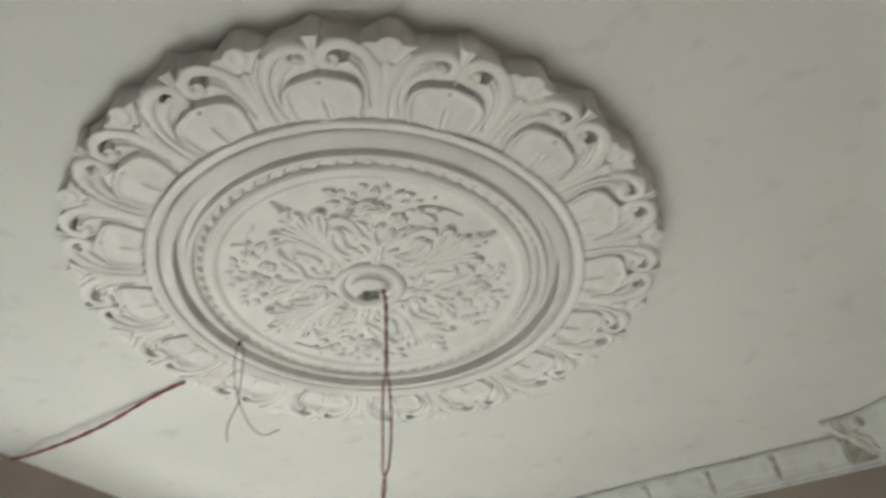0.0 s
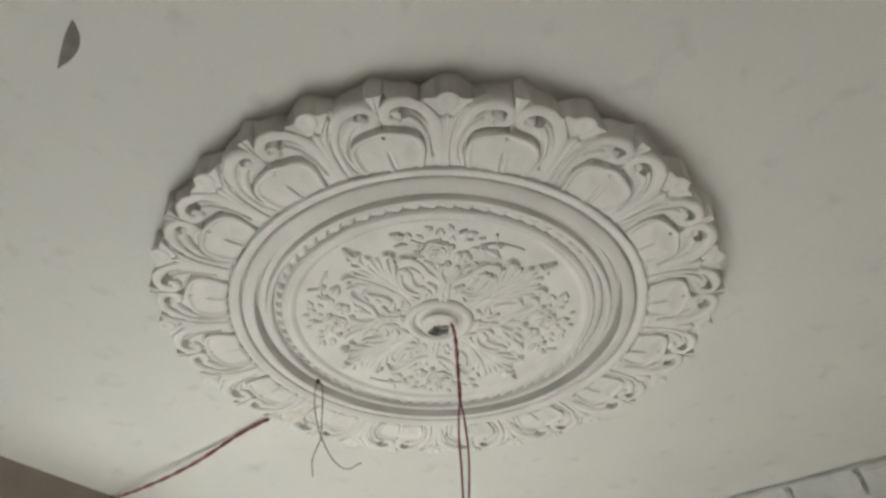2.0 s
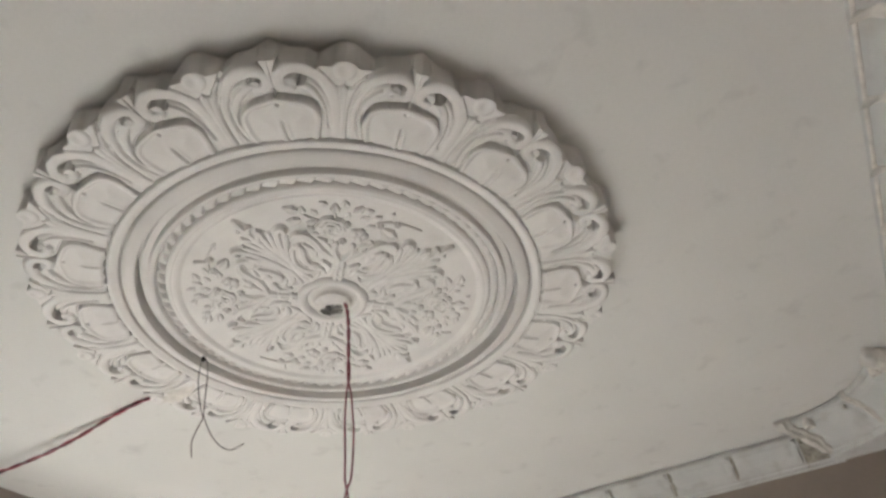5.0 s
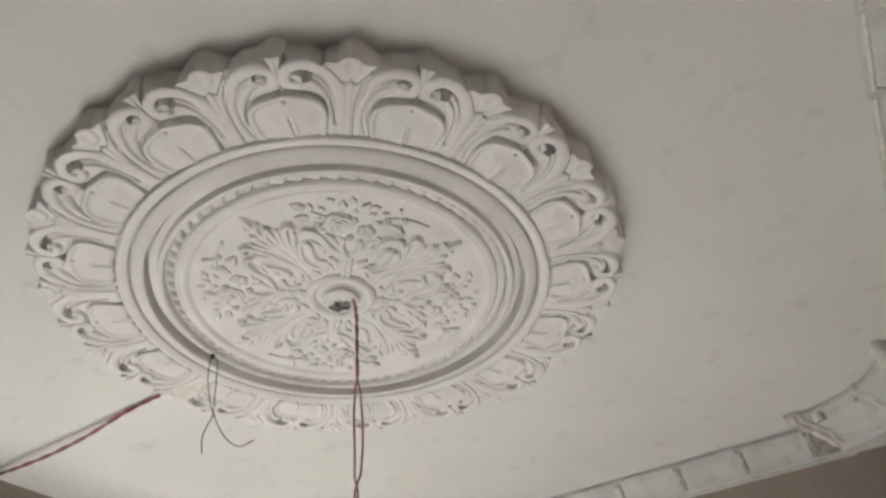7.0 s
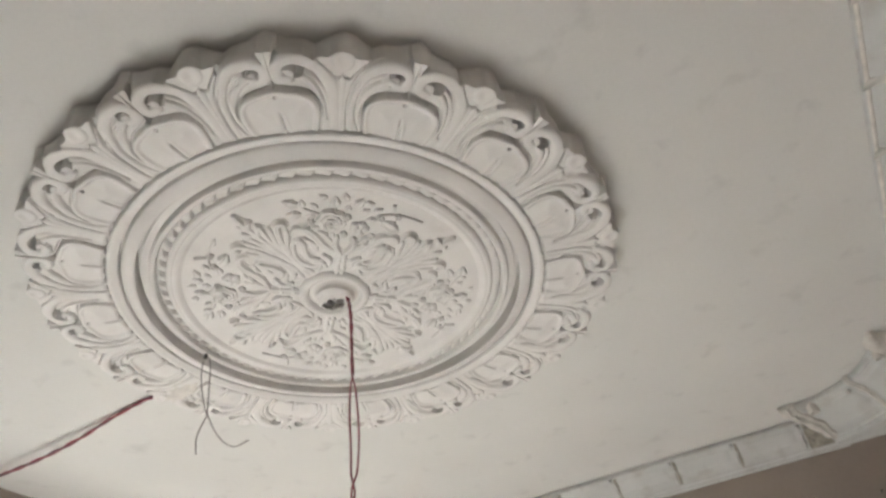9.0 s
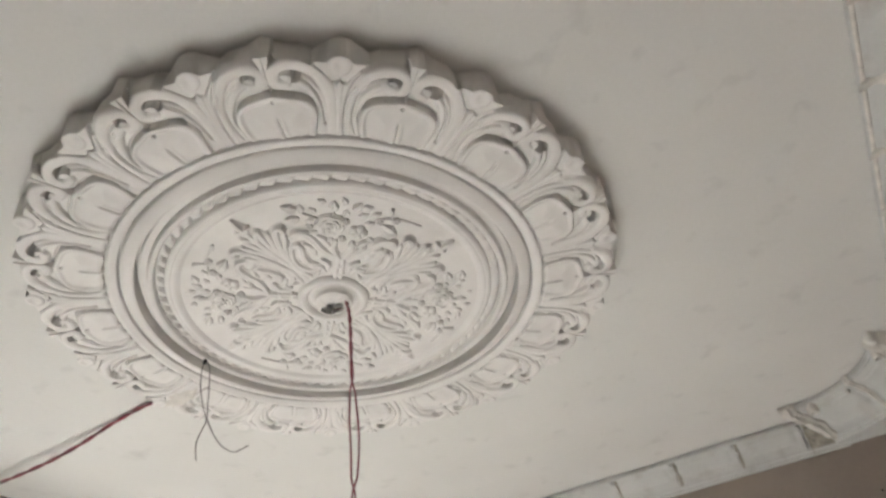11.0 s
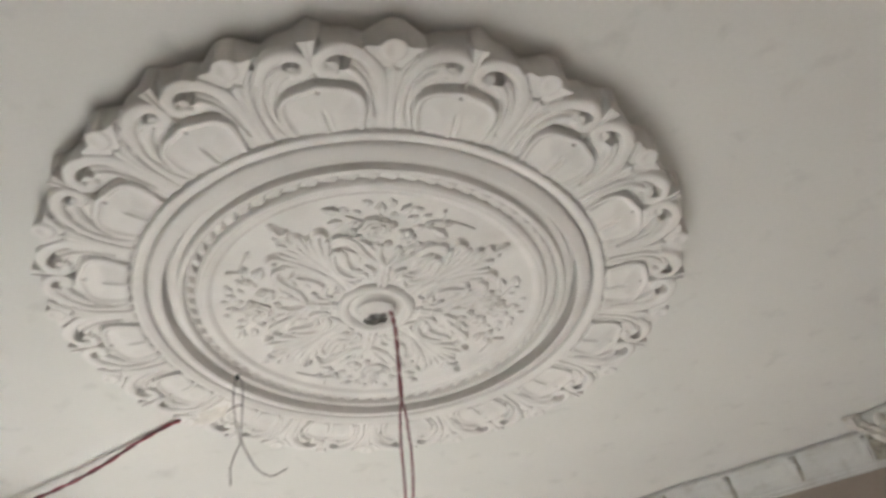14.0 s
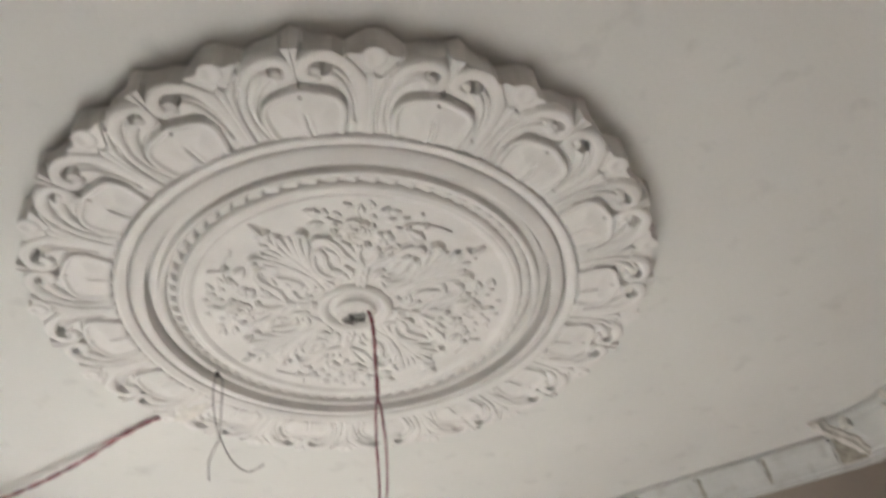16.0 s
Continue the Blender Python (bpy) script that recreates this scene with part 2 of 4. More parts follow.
def wreath_depth(theta, r):
    """Depth below the ceiling of the outer wreath; theta is the angle from a shell's axis. The two scrolls of a shell differ: one has
    a wide eye and a long groove, the other a narrow eye and ribbed strands."""
    u = np.abs(theta) / HALF
    x, y = r * np.sin(theta), r * np.cos(theta)
    base = 0.0420 + 0.002 * np.sin(np.clip((r - 0.49) / 0.17, 0, 1) * math.pi) + 0.002 * step(0.635, 0.660, r)
    raised = np.zeros_like(r)

    def add(path, widths, heights):
        nonlocal raised
        h, d = stroke(x, y, [polar(*q) for q in path], widths, heights)
        raised = np.maximum(raised, h)
        return d

    def line(path):
        return stroke(x, y, [polar(*q) for q in path], (0.003,), (0.003,))[1]

    # smooth scroll with one inner band
    add([(0.90, 0.485), (0.91, 0.54), (0.875, 0.595), (0.73, 0.636), (0.53, 0.656), (0.32, 0.658), (0.14, 0.648),
         (0.080, 0.634), (0.12, 0.620), (0.24, 0.617)], (0.013, 0.014, 0.017, 0.017, 0.014, 0.010), (0.009, 0.011, 0.012, 0.011, 0.010, 0.009))
    add([(0.70, 0.485), (0.745, 0.545), (0.70, 0.588), (0.58, 0.613), (0.45, 0.627), (0.34, 0.630)], (0.010, 0.011, 0.012, 0.013, 0.012), (0.008, 0.009, 0.010, 0.010, 0.009))
    # ribbed scroll
    add([(-0.81, 0.485), (-0.85, 0.545), (-0.80, 0.595), (-0.64, 0.635), (-0.45, 0.653), (-0.28, 0.655), (-0.13, 0.646),
         (-0.075, 0.632), (-0.12, 0.619), (-0.24, 0.617)], (0.008, 0.009, 0.014, 0.016, 0.014, 0.010), (0.009, 0.011, 0.012, 0.011, 0.010, 0.009))
    add([(-0.66, 0.485), (-0.705, 0.545), (-0.66, 0.590), (-0.52, 0.615), (-0.38, 0.627), (-0.28, 0.630)], (0.007, 0.008, 0.011, 0.013, 0.012), (0.008, 0.009, 0.010, 0.010, 0.009))
    add([(-0.955, 0.485), (-0.965, 0.56), (-0.93, 0.605), (-0.84, 0.632), (-0.74, 0.645)], (0.006, 0.008, 0.009, 0.006), (0.009, 0.011, 0.011, 0.009))
    # stalk under the flower
    for side in (1.0, -1.0):
        add([(side, 0.485), (side, 0.57), (side, 0.632)], (0.004, 0.006, 0.011), (0.009, 0.012, 0.013))
    # the strands grow from one swelling between two shells
    raised = np.maximum(raised, 0.0080 * step(0.60, 0.72, u) * (1 - step(0.600, 0.628, r)))
    depth = base + 1.12 * raised
    # long groove of the smooth scroll, ribs of the other
    long_groove = line([(0.43, 0.634), (0.57, 0.619), (0.67, 0.600), (0.745, 0.570), (0.775, 0.535)])
    depth -= 0.0075 * np.exp(-(long_groove / 0.0023) ** 2)
    for path in ([(-0.90, 0.500), (-0.915, 0.545), (-0.885, 0.585), (-0.76, 0.618)], [(-0.66, 0.500), (-0.765, 0.545), (-0.735, 0.590), (-0.58, 0.617), (-0.46, 0.627)]):
        depth -= 0.0055 * np.exp(-(line(path) / 0.0022) ** 2)
    # the eye of each scroll: a hollow with a ball in its lower corner
    for cu, cr, wide, tall, bu, br, ball in ((0.325, 0.6365, 0.0190, 0.0142, 0.235, 0.6270, 0.0130), (-0.245, 0.6375, 0.0130, 0.0105, -0.262, 0.6270, 0.0108)):
        ex, ey = polar(cu, cr)
        inside = 1 - step(0.90, 1.0, np.hypot((x - ex) / wide, (y - ey) / tall))
        bx, by = polar(bu, br)
        q = np.hypot((x - bx) / 1.10, y - by) / ball
        hollow = 0.0500 - 0.044 * step(0.78, 1.04, q)
        depth = depth + (hollow - depth) * inside
    # behind the fan of the spade tip the scrolls round off to the rim
    scroll_edge = np.interp(u, (0.0, 0.035, 0.06, 0.09, 0.13, 0.20), (0.640, 0.650, 0.656, 0.661, 0.666, 0.672))
    depth -= (depth - 0.030) * step(-0.0025, 0.0040, r - scroll_edge) * (u < 0.20)
    # spade tip: a flat fan that narrows to a neck
    half = np.interp(r, (0.612, 0.630, 0.644, 0.652, 0.660, 0.668, 0.678), (0.0045, 0.0050, 0.0058, 0.0072, 0.0098, 0.0138, 0.0170))
    fan = 1 - step(0.80, 1.06, np.abs(x) / half)
    face = 0.0525 + 0.002 * step(0.640, 0.672, r)
    depth = np.where(r > 0.612, np.maximum(depth, face * fan * step(0.606, 0.630, r)), depth)
    # flower: a tulip, a round cup between two pointed wings, with a notch at its foot
    v = 1 - u
    low = np.interp(v, (0.0, 0.035, 0.10, 0.20, 0.34, 0.40), (0.634, 0.628, 0.625, 0.640, 0.6610, 0.68))
    edge = r - low
    cup = np.hypot(v * HALF * r / 0.0200, (r - 0.660) / 0.022)
    flower = 0.0535 + 0.0042 * np.clip(1 - cup ** 4, 0, 1) ** 0.5 - 0.0026 * np.exp(-(cup / 0.45) ** 2) + 0.0012 * np.clip(v / 0.34, 0, 1)
    rise = step(0.0, 0.0022, edge)
    depth = np.where((edge > 0) & (v < 0.36), depth + (flower - depth) * rise, depth)
    under = (edge <= 0) & (r < low + 0.001) & (v < 0.36)
    depth = np.where(under, depth - 0.0080 * np.exp(-((low - r) / 0.0026) ** 2), depth)
    # shell: swelling panel with a raised lip and a crease
    shell = inside_shell(u, r)
    _, away = stroke(x, y, [polar(np.sign(k) * w, q) for k, w, q in
                            [(-1, w, q) for w, q in zip(LIP_U, LIP_R)] + [(1, w, q) for w, q in zip(LIP_U[-2::-1], LIP_R[-2::-1])]], (0.005,), (0.010,), 96)
    panel = 0.0575 - 0.0042 * step(0.005, 0.014, away) + 0.0045 * step(0.012, 0.055, away) - 0.002 * (1 - step(0.0, 0.003, away))
    crease = np.abs(r * np.sin(theta) - (0.006 - 0.10 * (r - 0.50)))
    panel -= 0.004 * np.exp(-(crease / 0.0020) ** 2) * (1 - step(0.540, 0.560, r))
    panel += 0.002 * np.exp(-((crease - 0.006) / 0.004) ** 2) * (1 - step(0.535, 0.560, r))
    dot = np.hypot(r * np.sin(theta) + 0.001, r * np.cos(theta) - 0.586)
    panel -= 0.006 * (1 - step(0.0026, 0.0048, dot))
    depth = np.where(shell, panel, depth)
    # the feet dip towards the bead
    depth -= 0.0048 * (1 - step(0.503, 0.514, r)) * (depth > 0.050)
    # dip between the lip and the scrolls
    dip = (~shell) & (r > 0.535)
    depth = np.where(dip, depth - (depth - 0.0370) * (1 - step(0.003, 0.0075, away)) * step(0.535, 0.575, r), depth)
    return np.maximum(depth, 0.006)


N_T, N_R = 176, 112


def wreath_mesh(name, centre, wanted):
    """The faces of one sector, centred on a shell or a flower, for which wanted(u, r) holds; edges on the rim get their side wall."""
    th = np.linspace(-HALF, HALF, N_T + 1)
    from_shell = th if centre == "shell" else np.where(th < 0, th + HALF, th - HALF)
    contact = np.interp(np.abs(from_shell) / HALF, RIM_U, RIM_R)
    rim = np.interp(np.abs(from_shell) / HALF, FACE_U, FACE_R)
    foot = 0.5042 + 0.0036 * np.abs(np.sin(9.4 * np.abs(from_shell) / HALF))
    v = np.linspace(0, 1, N_R + 1)
    r = foot[:, None] + (rim - foot)[:, None] * v[None, :]
    T = np.repeat(from_shell[:, None], N_R + 1, 1)
    d = wreath_depth(T, r)
    A = np.repeat(th[:, None], N_R + 1, 1)
    keep = wanted(np.abs((T[:-1, :-1] + T[1:, 1:]) / 2 if centre == "shell" else np.abs(A[:-1, :-1] + A[1:, 1:]) / 2 - HALF) / HALF,
                  (r[:-1, :-1] + r[1:, 1:]) / 2)
    verts, faces, index = [], [], {}

    def vert(key, x, y, z):
        if key not in index:
            index[key] = len(verts)
            verts.append((x, y, z))
        return index[key]

    def at(i, j):
        return vert((i, j), r[i, j] * math.cos(A[i, j]), r[i, j] * math.sin(A[i, j]), -d[i, j])

    def foot_at(i):
        q = foot[i] - 0.0006
        return vert((i, "foot"), q * math.cos(th[i]), q * math.sin(th[i]), -0.032)

    def low(i, k):
        q = r[i, -1] + 0.0004 if k else contact[i]
        return vert((i, "low", k), q * math.cos(th[i]), q * math.sin(th[i]), -(d[i, -1] - 0.003) * k)

    for i in range(N_T):
        for j in range(N_R):
            if keep[i, j]:
                faces.append((at(i, j), at(i + 1, j), at(i + 1, j + 1), at(i, j + 1)))
        if keep[i, 0]:
            faces.append((foot_at(i), foot_at(i + 1), at(i + 1, 0), at(i, 0)))
        if keep[i, -1]:
            faces.append((at(i, N_R), at(i + 1, N_R), low(i + 1, 1), low(i, 1)))
            faces.append((low(i, 1), low(i + 1, 1), low(i + 1, 0), low(i, 0)))
    faces = [f[::-1] for f in faces]
    return mesh_from(name, verts, faces, GYPSUM, sharp=55)


def is_tip(u, r):
    return (r > 0.646) & (u < 0.135)


def is_flower(u, r):
    return (u > 0.66) & (r > np.interp(1 - u, (0.0, 0.035, 0.10, 0.20, 0.34), (0.634, 0.628, 0.625, 0.640, 0.661)))


WREATH = (
    ("shell", "shell", lambda u, r: inside_shell(u, r)),
    ("spade_tip", "shell", is_tip),
    ("scroll_leaf", "flower", lambda u, r: ~inside_shell(u, r) & ~is_tip(u, r) & ~is_flower(u, r)),
    ("flower", "flower", is_flower),
)
for kind, centre, wanted in WREATH:
    me = wreath_mesh(kind, centre, wanted)
    for k in range(16):
        ob = part(kind, me, GYPSUM, medallion)
        ob.matrix_basis = pose(0, 0, 0, 0, 0, PHASE + 22.5 * k + (11.25 if centre == "shell" else 0))

# turned mouldings from the wreath inwards
RINGS = (
    ("outer_bead", [(0.5120, 0.0), (0.5120, 0.0360), (0.5024, 0.0360), (0.5016, 0.0500), (0.5000, 0.0545), (0.4970, 0.0562), (0.4930, 0.0556), (0.4885, 0.0530), (0.4835, 0.0508), (0.4808, 0.0492), (0.4794, 0.0474), (0.4792, 0.0420), (0.4796, 0.016)]),
    ("broad_band", [(0.4800, 0.014), (0.4790, 0.0200), (0.4760, 0.0196), (0.4742, 0.0210), (0.4734, 0.0440), (0.4722, 0.0472), (0.4695, 0.0492), (0.4600, 0.0524), (0.4520, 0.0550), (0.4470, 0.0560), (0.4445, 0.0558), (0.4436, 0.0545),
                    (0.4438, 0.0530), (0.4446, 0.0490), (0.4456, 0.0400), (0.4460, 0.0240), (0.4460, 0.0060), (0.4480, 0.0040), (0.4380, 0.0040), (0.4362, 0.0060),
                    (0.4360, 0.0300), (0.4350, 0.0330), (0.4300, 0.0340), (0.4230, 0.0340), (0.4205, 0.0346), (0.4195, 0.0380), (0.4178, 0.0460), (0.4152, 0.0490), (0.4105, 0.0496), (0.4060, 0.0482), (0.4035, 0.0440), (0.4025, 0.026)]),
    ("inner_moulding", [(0.3820, 0.026), (0.3812, 0.0375), (0.3790, 0.0418), (0.3755, 0.0448), (0.3710, 0.0458), (0.3690, 0.0456), (0.3678, 0.0450), (0.3662, 0.0456), (0.3630, 0.0464),
                        (0.3595, 0.0460), (0.3560, 0.0446), (0.3525, 0.0420), (0.3490, 0.0395), (0.3462, 0.0380), (0.3450, 0.034)]),
    ("centre_boss", [(0.0865, 0.034), (0.0858, 0.0400), (0.0840, 0.0440), (0.0812, 0.0478), (0.0770, 0.0505), (0.0720, 0.0512), (0.0680, 0.0502), (0.0650, 0.0478), (0.0625, 0.0440), (0.0600, 0.0400), (0.0560, 0.034)]),
)
for name, profile in RINGS:
    verts, faces = lathe(profile, 512 if name == "outer_bead" else 256)
    if name == "outer_bead":
        bumpy = []
        for x, y, z in verts:
            a, r = math.atan2(y, x), math.hypot(x, y)
            k = 0.0016 * abs(math.sin(56 * a)) + 0.0012 * noise.noise((40 * x, 40 * y, 0.3))
            bumpy.append((x * (1 + k / r), y * (1 + k / r), z - 0.4 * k) if r > 0.4975 and z < -0.04 else (x, y, z))
        verts = bumpy
    part(name, mesh_from(name, verts, faces, GYPSUM, sharp=40), GYPSUM, medallion)

# rope of slanted beads
ROPES = 68


def rope_bead():
    verts, faces = [], []
    n_a, n_s = 10, 8
    span = math.tau / ROPES
    for i in range(n_a + 1):
        f = i / n_a
        swell = (f / 0.82) ** 0.8 if f < 0.82 else (1 - f) / 0.18
        for k in range(n_s + 1):
            g = math.pi * k / n_s
            rr = 0.3912 + 0.0108 * math.cos(g)
            a = span * (f - 0.5) * 0.98 + span * 0.28 * math.cos(g)
            verts.append((rr * math.cos(a), rr * math.sin(a), -(0.0275 + 0.0165 * math.sin(g) * (1 - (1 - swell) * (0.45 + 0.60 * (1 - math.cos(g)) / 2)))))
    for i in range(n_a):
        for k in range(n_s):
            q = i * (n_s + 1) + k
            faces.append((q, q + n_s + 1, q + n_s + 2, q + 1))
    return mesh_from("rope_bead", verts, faces, GYPSUM, sharp=60)


bead = rope_bead()
for k in range(ROPES):
    ob = part("rope_bead", bead, GYPSUM, medallion)
    ob.matrix_basis = pose(0, 0, 0, 0, 0, 3.2 + 360 / ROPES * k)

# the field with its broken hole, and the concrete above it
HOLE = (-0.012, 0.014)
verts, faces = [], []
n = 192
rnd = random.Random(4)
ragged = [0.0265 + 0.003 * math.sin(2 * math.tau * i / n + 1) + 0.003 * math.sin(5 * math.tau * i / n + 2) + 0.002 * math.sin(11 * math.tau * i / n) + rnd.uniform(-0.0018, 0.0018) for i in range(n)]
PLATE = ((0.0, 0.0572), (0.80, 0.0568), (1.0, 0.0545))                  # share of the way from the hole to the plate's edge, depth
BEYOND = ((0.0445, 0.0470), (0.0485, 0.0410), (0.056, 0.0380), (0.066, 0.0375), (0.080, 0.0385), (0.20, 0.0385), (0.348, 0.0384))     # radius, depth
for i in range(n):
    a = math.tau * i / n
    hx, hy = HOLE[0] + ragged[i] * math.cos(a) * 1.05, HOLE[1] + ragged[i] * math.sin(a) * 0.85
    verts.append((hx * 1.04, hy * 1.04, -0.026))
    for f, depth in PLATE:
        x, y = hx + (0.0430 * math.cos(a) - hx) * f, hy + (0.0430 * math.sin(a) - hy) * f
        verts.append((x, y, -depth - 0.0010 * noise.noise((60 * x, 60 * y, 2.0))))
    for r, depth in BEYOND:
        verts.append((r * math.cos(a), r * math.sin(a), -depth))
m = 1 + len(PLATE) + len(BEYOND)
for i in range(n):
    j = (i + 1) % n
    for k in range(m - 1):
        faces.append((i * m + k, i * m + k + 1, j * m + k + 1, j * m + k))
part("field", mesh_from("field", verts, faces, GYPSUM, sharp=50), GYPSUM, medallion, "smooth white centre field with a broken hole")
bm = bmesh.new()
bmesh.ops.create_circle(bm, cap_ends=True, segments=48, radius=0.036, matrix=Matrix.Translation((HOLE[0], HOLE[1], -0.042)))
bmesh.ops.poke(bm, faces=bm.faces[:])
bmesh.ops.subdivide_edges(bm, edges=bm.edges[:], cuts=9, use_grid_fill=True)
for v in bm.verts:
    v.co.z += 0.010 * noise.noise(v.co * 70) + 0.006 * noise.noise(v.co * 160)
part("concrete_plug", bm, CONCRETE, medallion, "rough grey concrete seen through the hole")

FIELD = 0.0385


def relief(name, path, widths, heights):
    """A raised stroke as a half-round tapering bar on the field: control points (x, y), half widths, heights."""
    verts, faces = [], []
    n, s = max(8, 5 * len(path)), 10
    p = curve_points(path, n)
    for i in range(n):
        d = p[min(i + 1, n - 1)] - p[max(i - 1, 0)]
        d /= np.hypot(*d) + 1e-9
        f = i / (n - 1)
        w = np.interp(f, np.linspace(0, 1, len(widths)), widths)
        h = np.interp(f, np.linspace(0, 1, len(heights)), heights)
        for k in range(s + 1):
            e = 1 - 2 * k / s
            lift = 1.05 * h * (1 - abs(e) ** 2.6) ** 0.6 * (1 - 0.22 * math.exp(-(e / 0.26) ** 2)) if 0 < k < s else -0.003
            verts.append((p[i][0] - d[1] * w * e, p[i][1] + d[0] * w * e, -FIELD - lift))
    for i in range(n - 1):
        for k in range(s):
            q = i * (s + 1) + k
            faces.append((q, q + s + 1, q + s + 2, q + 1))
    faces.append(list(range(s + 1)))
    faces.append([(n - 1) * (s + 1) + k for k in range(s + 1)][::-1])
    return mesh_from(name, verts, faces, GYPSUM, sharp=60)


def ridge(x, y, path, widths, heights, n=48):
    """Height of a rounded leaf blade with a shallow furrow along its middle."""
    p = curve_points(path, n)
    best, along = np.full(x.shape, 9.0), np.zeros(x.shape)
    for i in range(n - 1):
        (ax, ay), (bx, by) = p[i], p[i + 1]
        dx, dy = bx - ax, by - ay
        f = np.clip(((x - ax) * dx + (y - ay) * dy) / (dx * dx + dy * dy + 1e-12), 0, 1)
        d = np.hypot(x - ax - f * dx, y - ay - f * dy)
        near = d < best
        best, along = np.where(near, d, best), np.where(near, (i + f) / (n - 1), along)
    k = np.linspace(0, 1, len(widths))
    q = best / np.interp(along, k, widths)
    return np.interp(along, k, heights) * np.clip(1 - q ** 2.5, 0, 1) ** 0.7 * (1 - 0.22 * np.exp(-(q / 0.30) ** 2))


def carved(name, strokes, x1, y0, y1, cell=0.0015):
    """A carved relief on the field, the same on both sides of its axis: the highest of its blades at each place."""
    nx, ny = int(2 * x1 / cell), int((y1 - y0) / cell)
    X, Y = np.meshgrid(np.linspace(-x1, x1, nx + 1), np.linspace(y0, y1, ny + 1), indexing="ij")
    H = np.zeros_like(X)
    for path, widths, heights in strokes:
        H = np.maximum(H, ridge(np.abs(X), Y, path, widths, heights))
    # the blades grow out of one soft mound
    mound = H
    for _ in range(2):
        for axis in (0, 1):
            mound = sum(np.roll(mound, k, axis) for k in range(-4, 5)) / 9
    H = np.where(mound > 0.0025, np.maximum(H, 0.72 * mound), H)
    high = np.maximum.reduce([H[:-1, :-1], H[1:, :-1], H[:-1, 1:], H[1:, 1:]]) > 0.0003
    index, verts, faces = {}, [], []
    for i, j in zip(*np.nonzero(high)):
        face = []
        for key in ((i, j), (i, j + 1), (i + 1, j + 1), (i + 1, j)):
            if key not in index:
                index[key] = len(verts)
                verts.append((X[key], Y[key], -FIELD - (H[key] if H[key] > 0.0003 else -0.0015)))
            face.append(index[key])
        faces.append(face)
    return mesh_from(name, verts, faces, GYPSUM, sharp=0)


# acanthus leaf, pointing outwards along y: middle blade, lobes, and the curled side blades
ACANTHUS = (
    ([(0, 0.092), (0, 0.18), (0, 0.25), (0, 0.318), (0.002, 0.336)], (0.007, 0.006, 0.007, 0.008, 0.003), (0.006, 0.008, 0.011, 0.014, 0.009)),
    ([(0.001, 0.290), (0.010, 0.303), (0.016, 0.304)], (0.005, 0.007, 0.004), (0.010, 0.014, 0.012)),
    ([(0.002, 0.260), (0.012, 0.276), (0.020, 0.286)], (0.004, 0.006, 0.004), (0.010, 0.013, 0.012)),
    ([(0.004, 0.175), (0.009, 0.225), (0.017, 0.262), (0.023, 0.281)], (0.004, 0.006, 0.007, 0.004), (0.006, 0.009, 0.012, 0.013)),
    ([(0.007, 0.170), (0.016, 0.218), (0.029, 0.250), (0.036, 0.265)], (0.004, 0.006, 0.007, 0.004), (0.006, 0.009, 0.012, 0.013)),
    ([(0.010, 0.160), (0.022, 0.205), (0.036, 0.236), (0.046, 0.250)], (0.004, 0.006, 0.007, 0.006), (0.006, 0.008, 0.011, 0.012)),
    ([(0.016, 0.094), (0.010, 0.130), (0.014, 0.172), (0.026, 0.212), (0.042, 0.246), (0.056, 0.264), (0.069, 0.262), (0.066, 0.250)],
     (0.005, 0.006, 0.007, 0.008, 0.008, 0.007, 0.005), (0.008, 0.010, 0.011, 0.012, 0.014, 0.016, 0.015)),
    ([(0.012, 0.100), (0.007, 0.140), (0.016, 0.175), (0.032, 0.204), (0.050, 0.226), (0.058, 0.236)], (0.004, 0.006, 0.006, 0.006, 0.004), (0.007, 0.010, 0.011, 0.011, 0.010)),
    ([(0.004, 0.090), (0.026, 0.094), (0.040, 0.100)], (0.006, 0.006, 0.003), (0.006, 0.008, 0.005)),
)
leaf = carved("acanthus_leaf", ACANTHUS, 0.082, 0.082, 0.342)
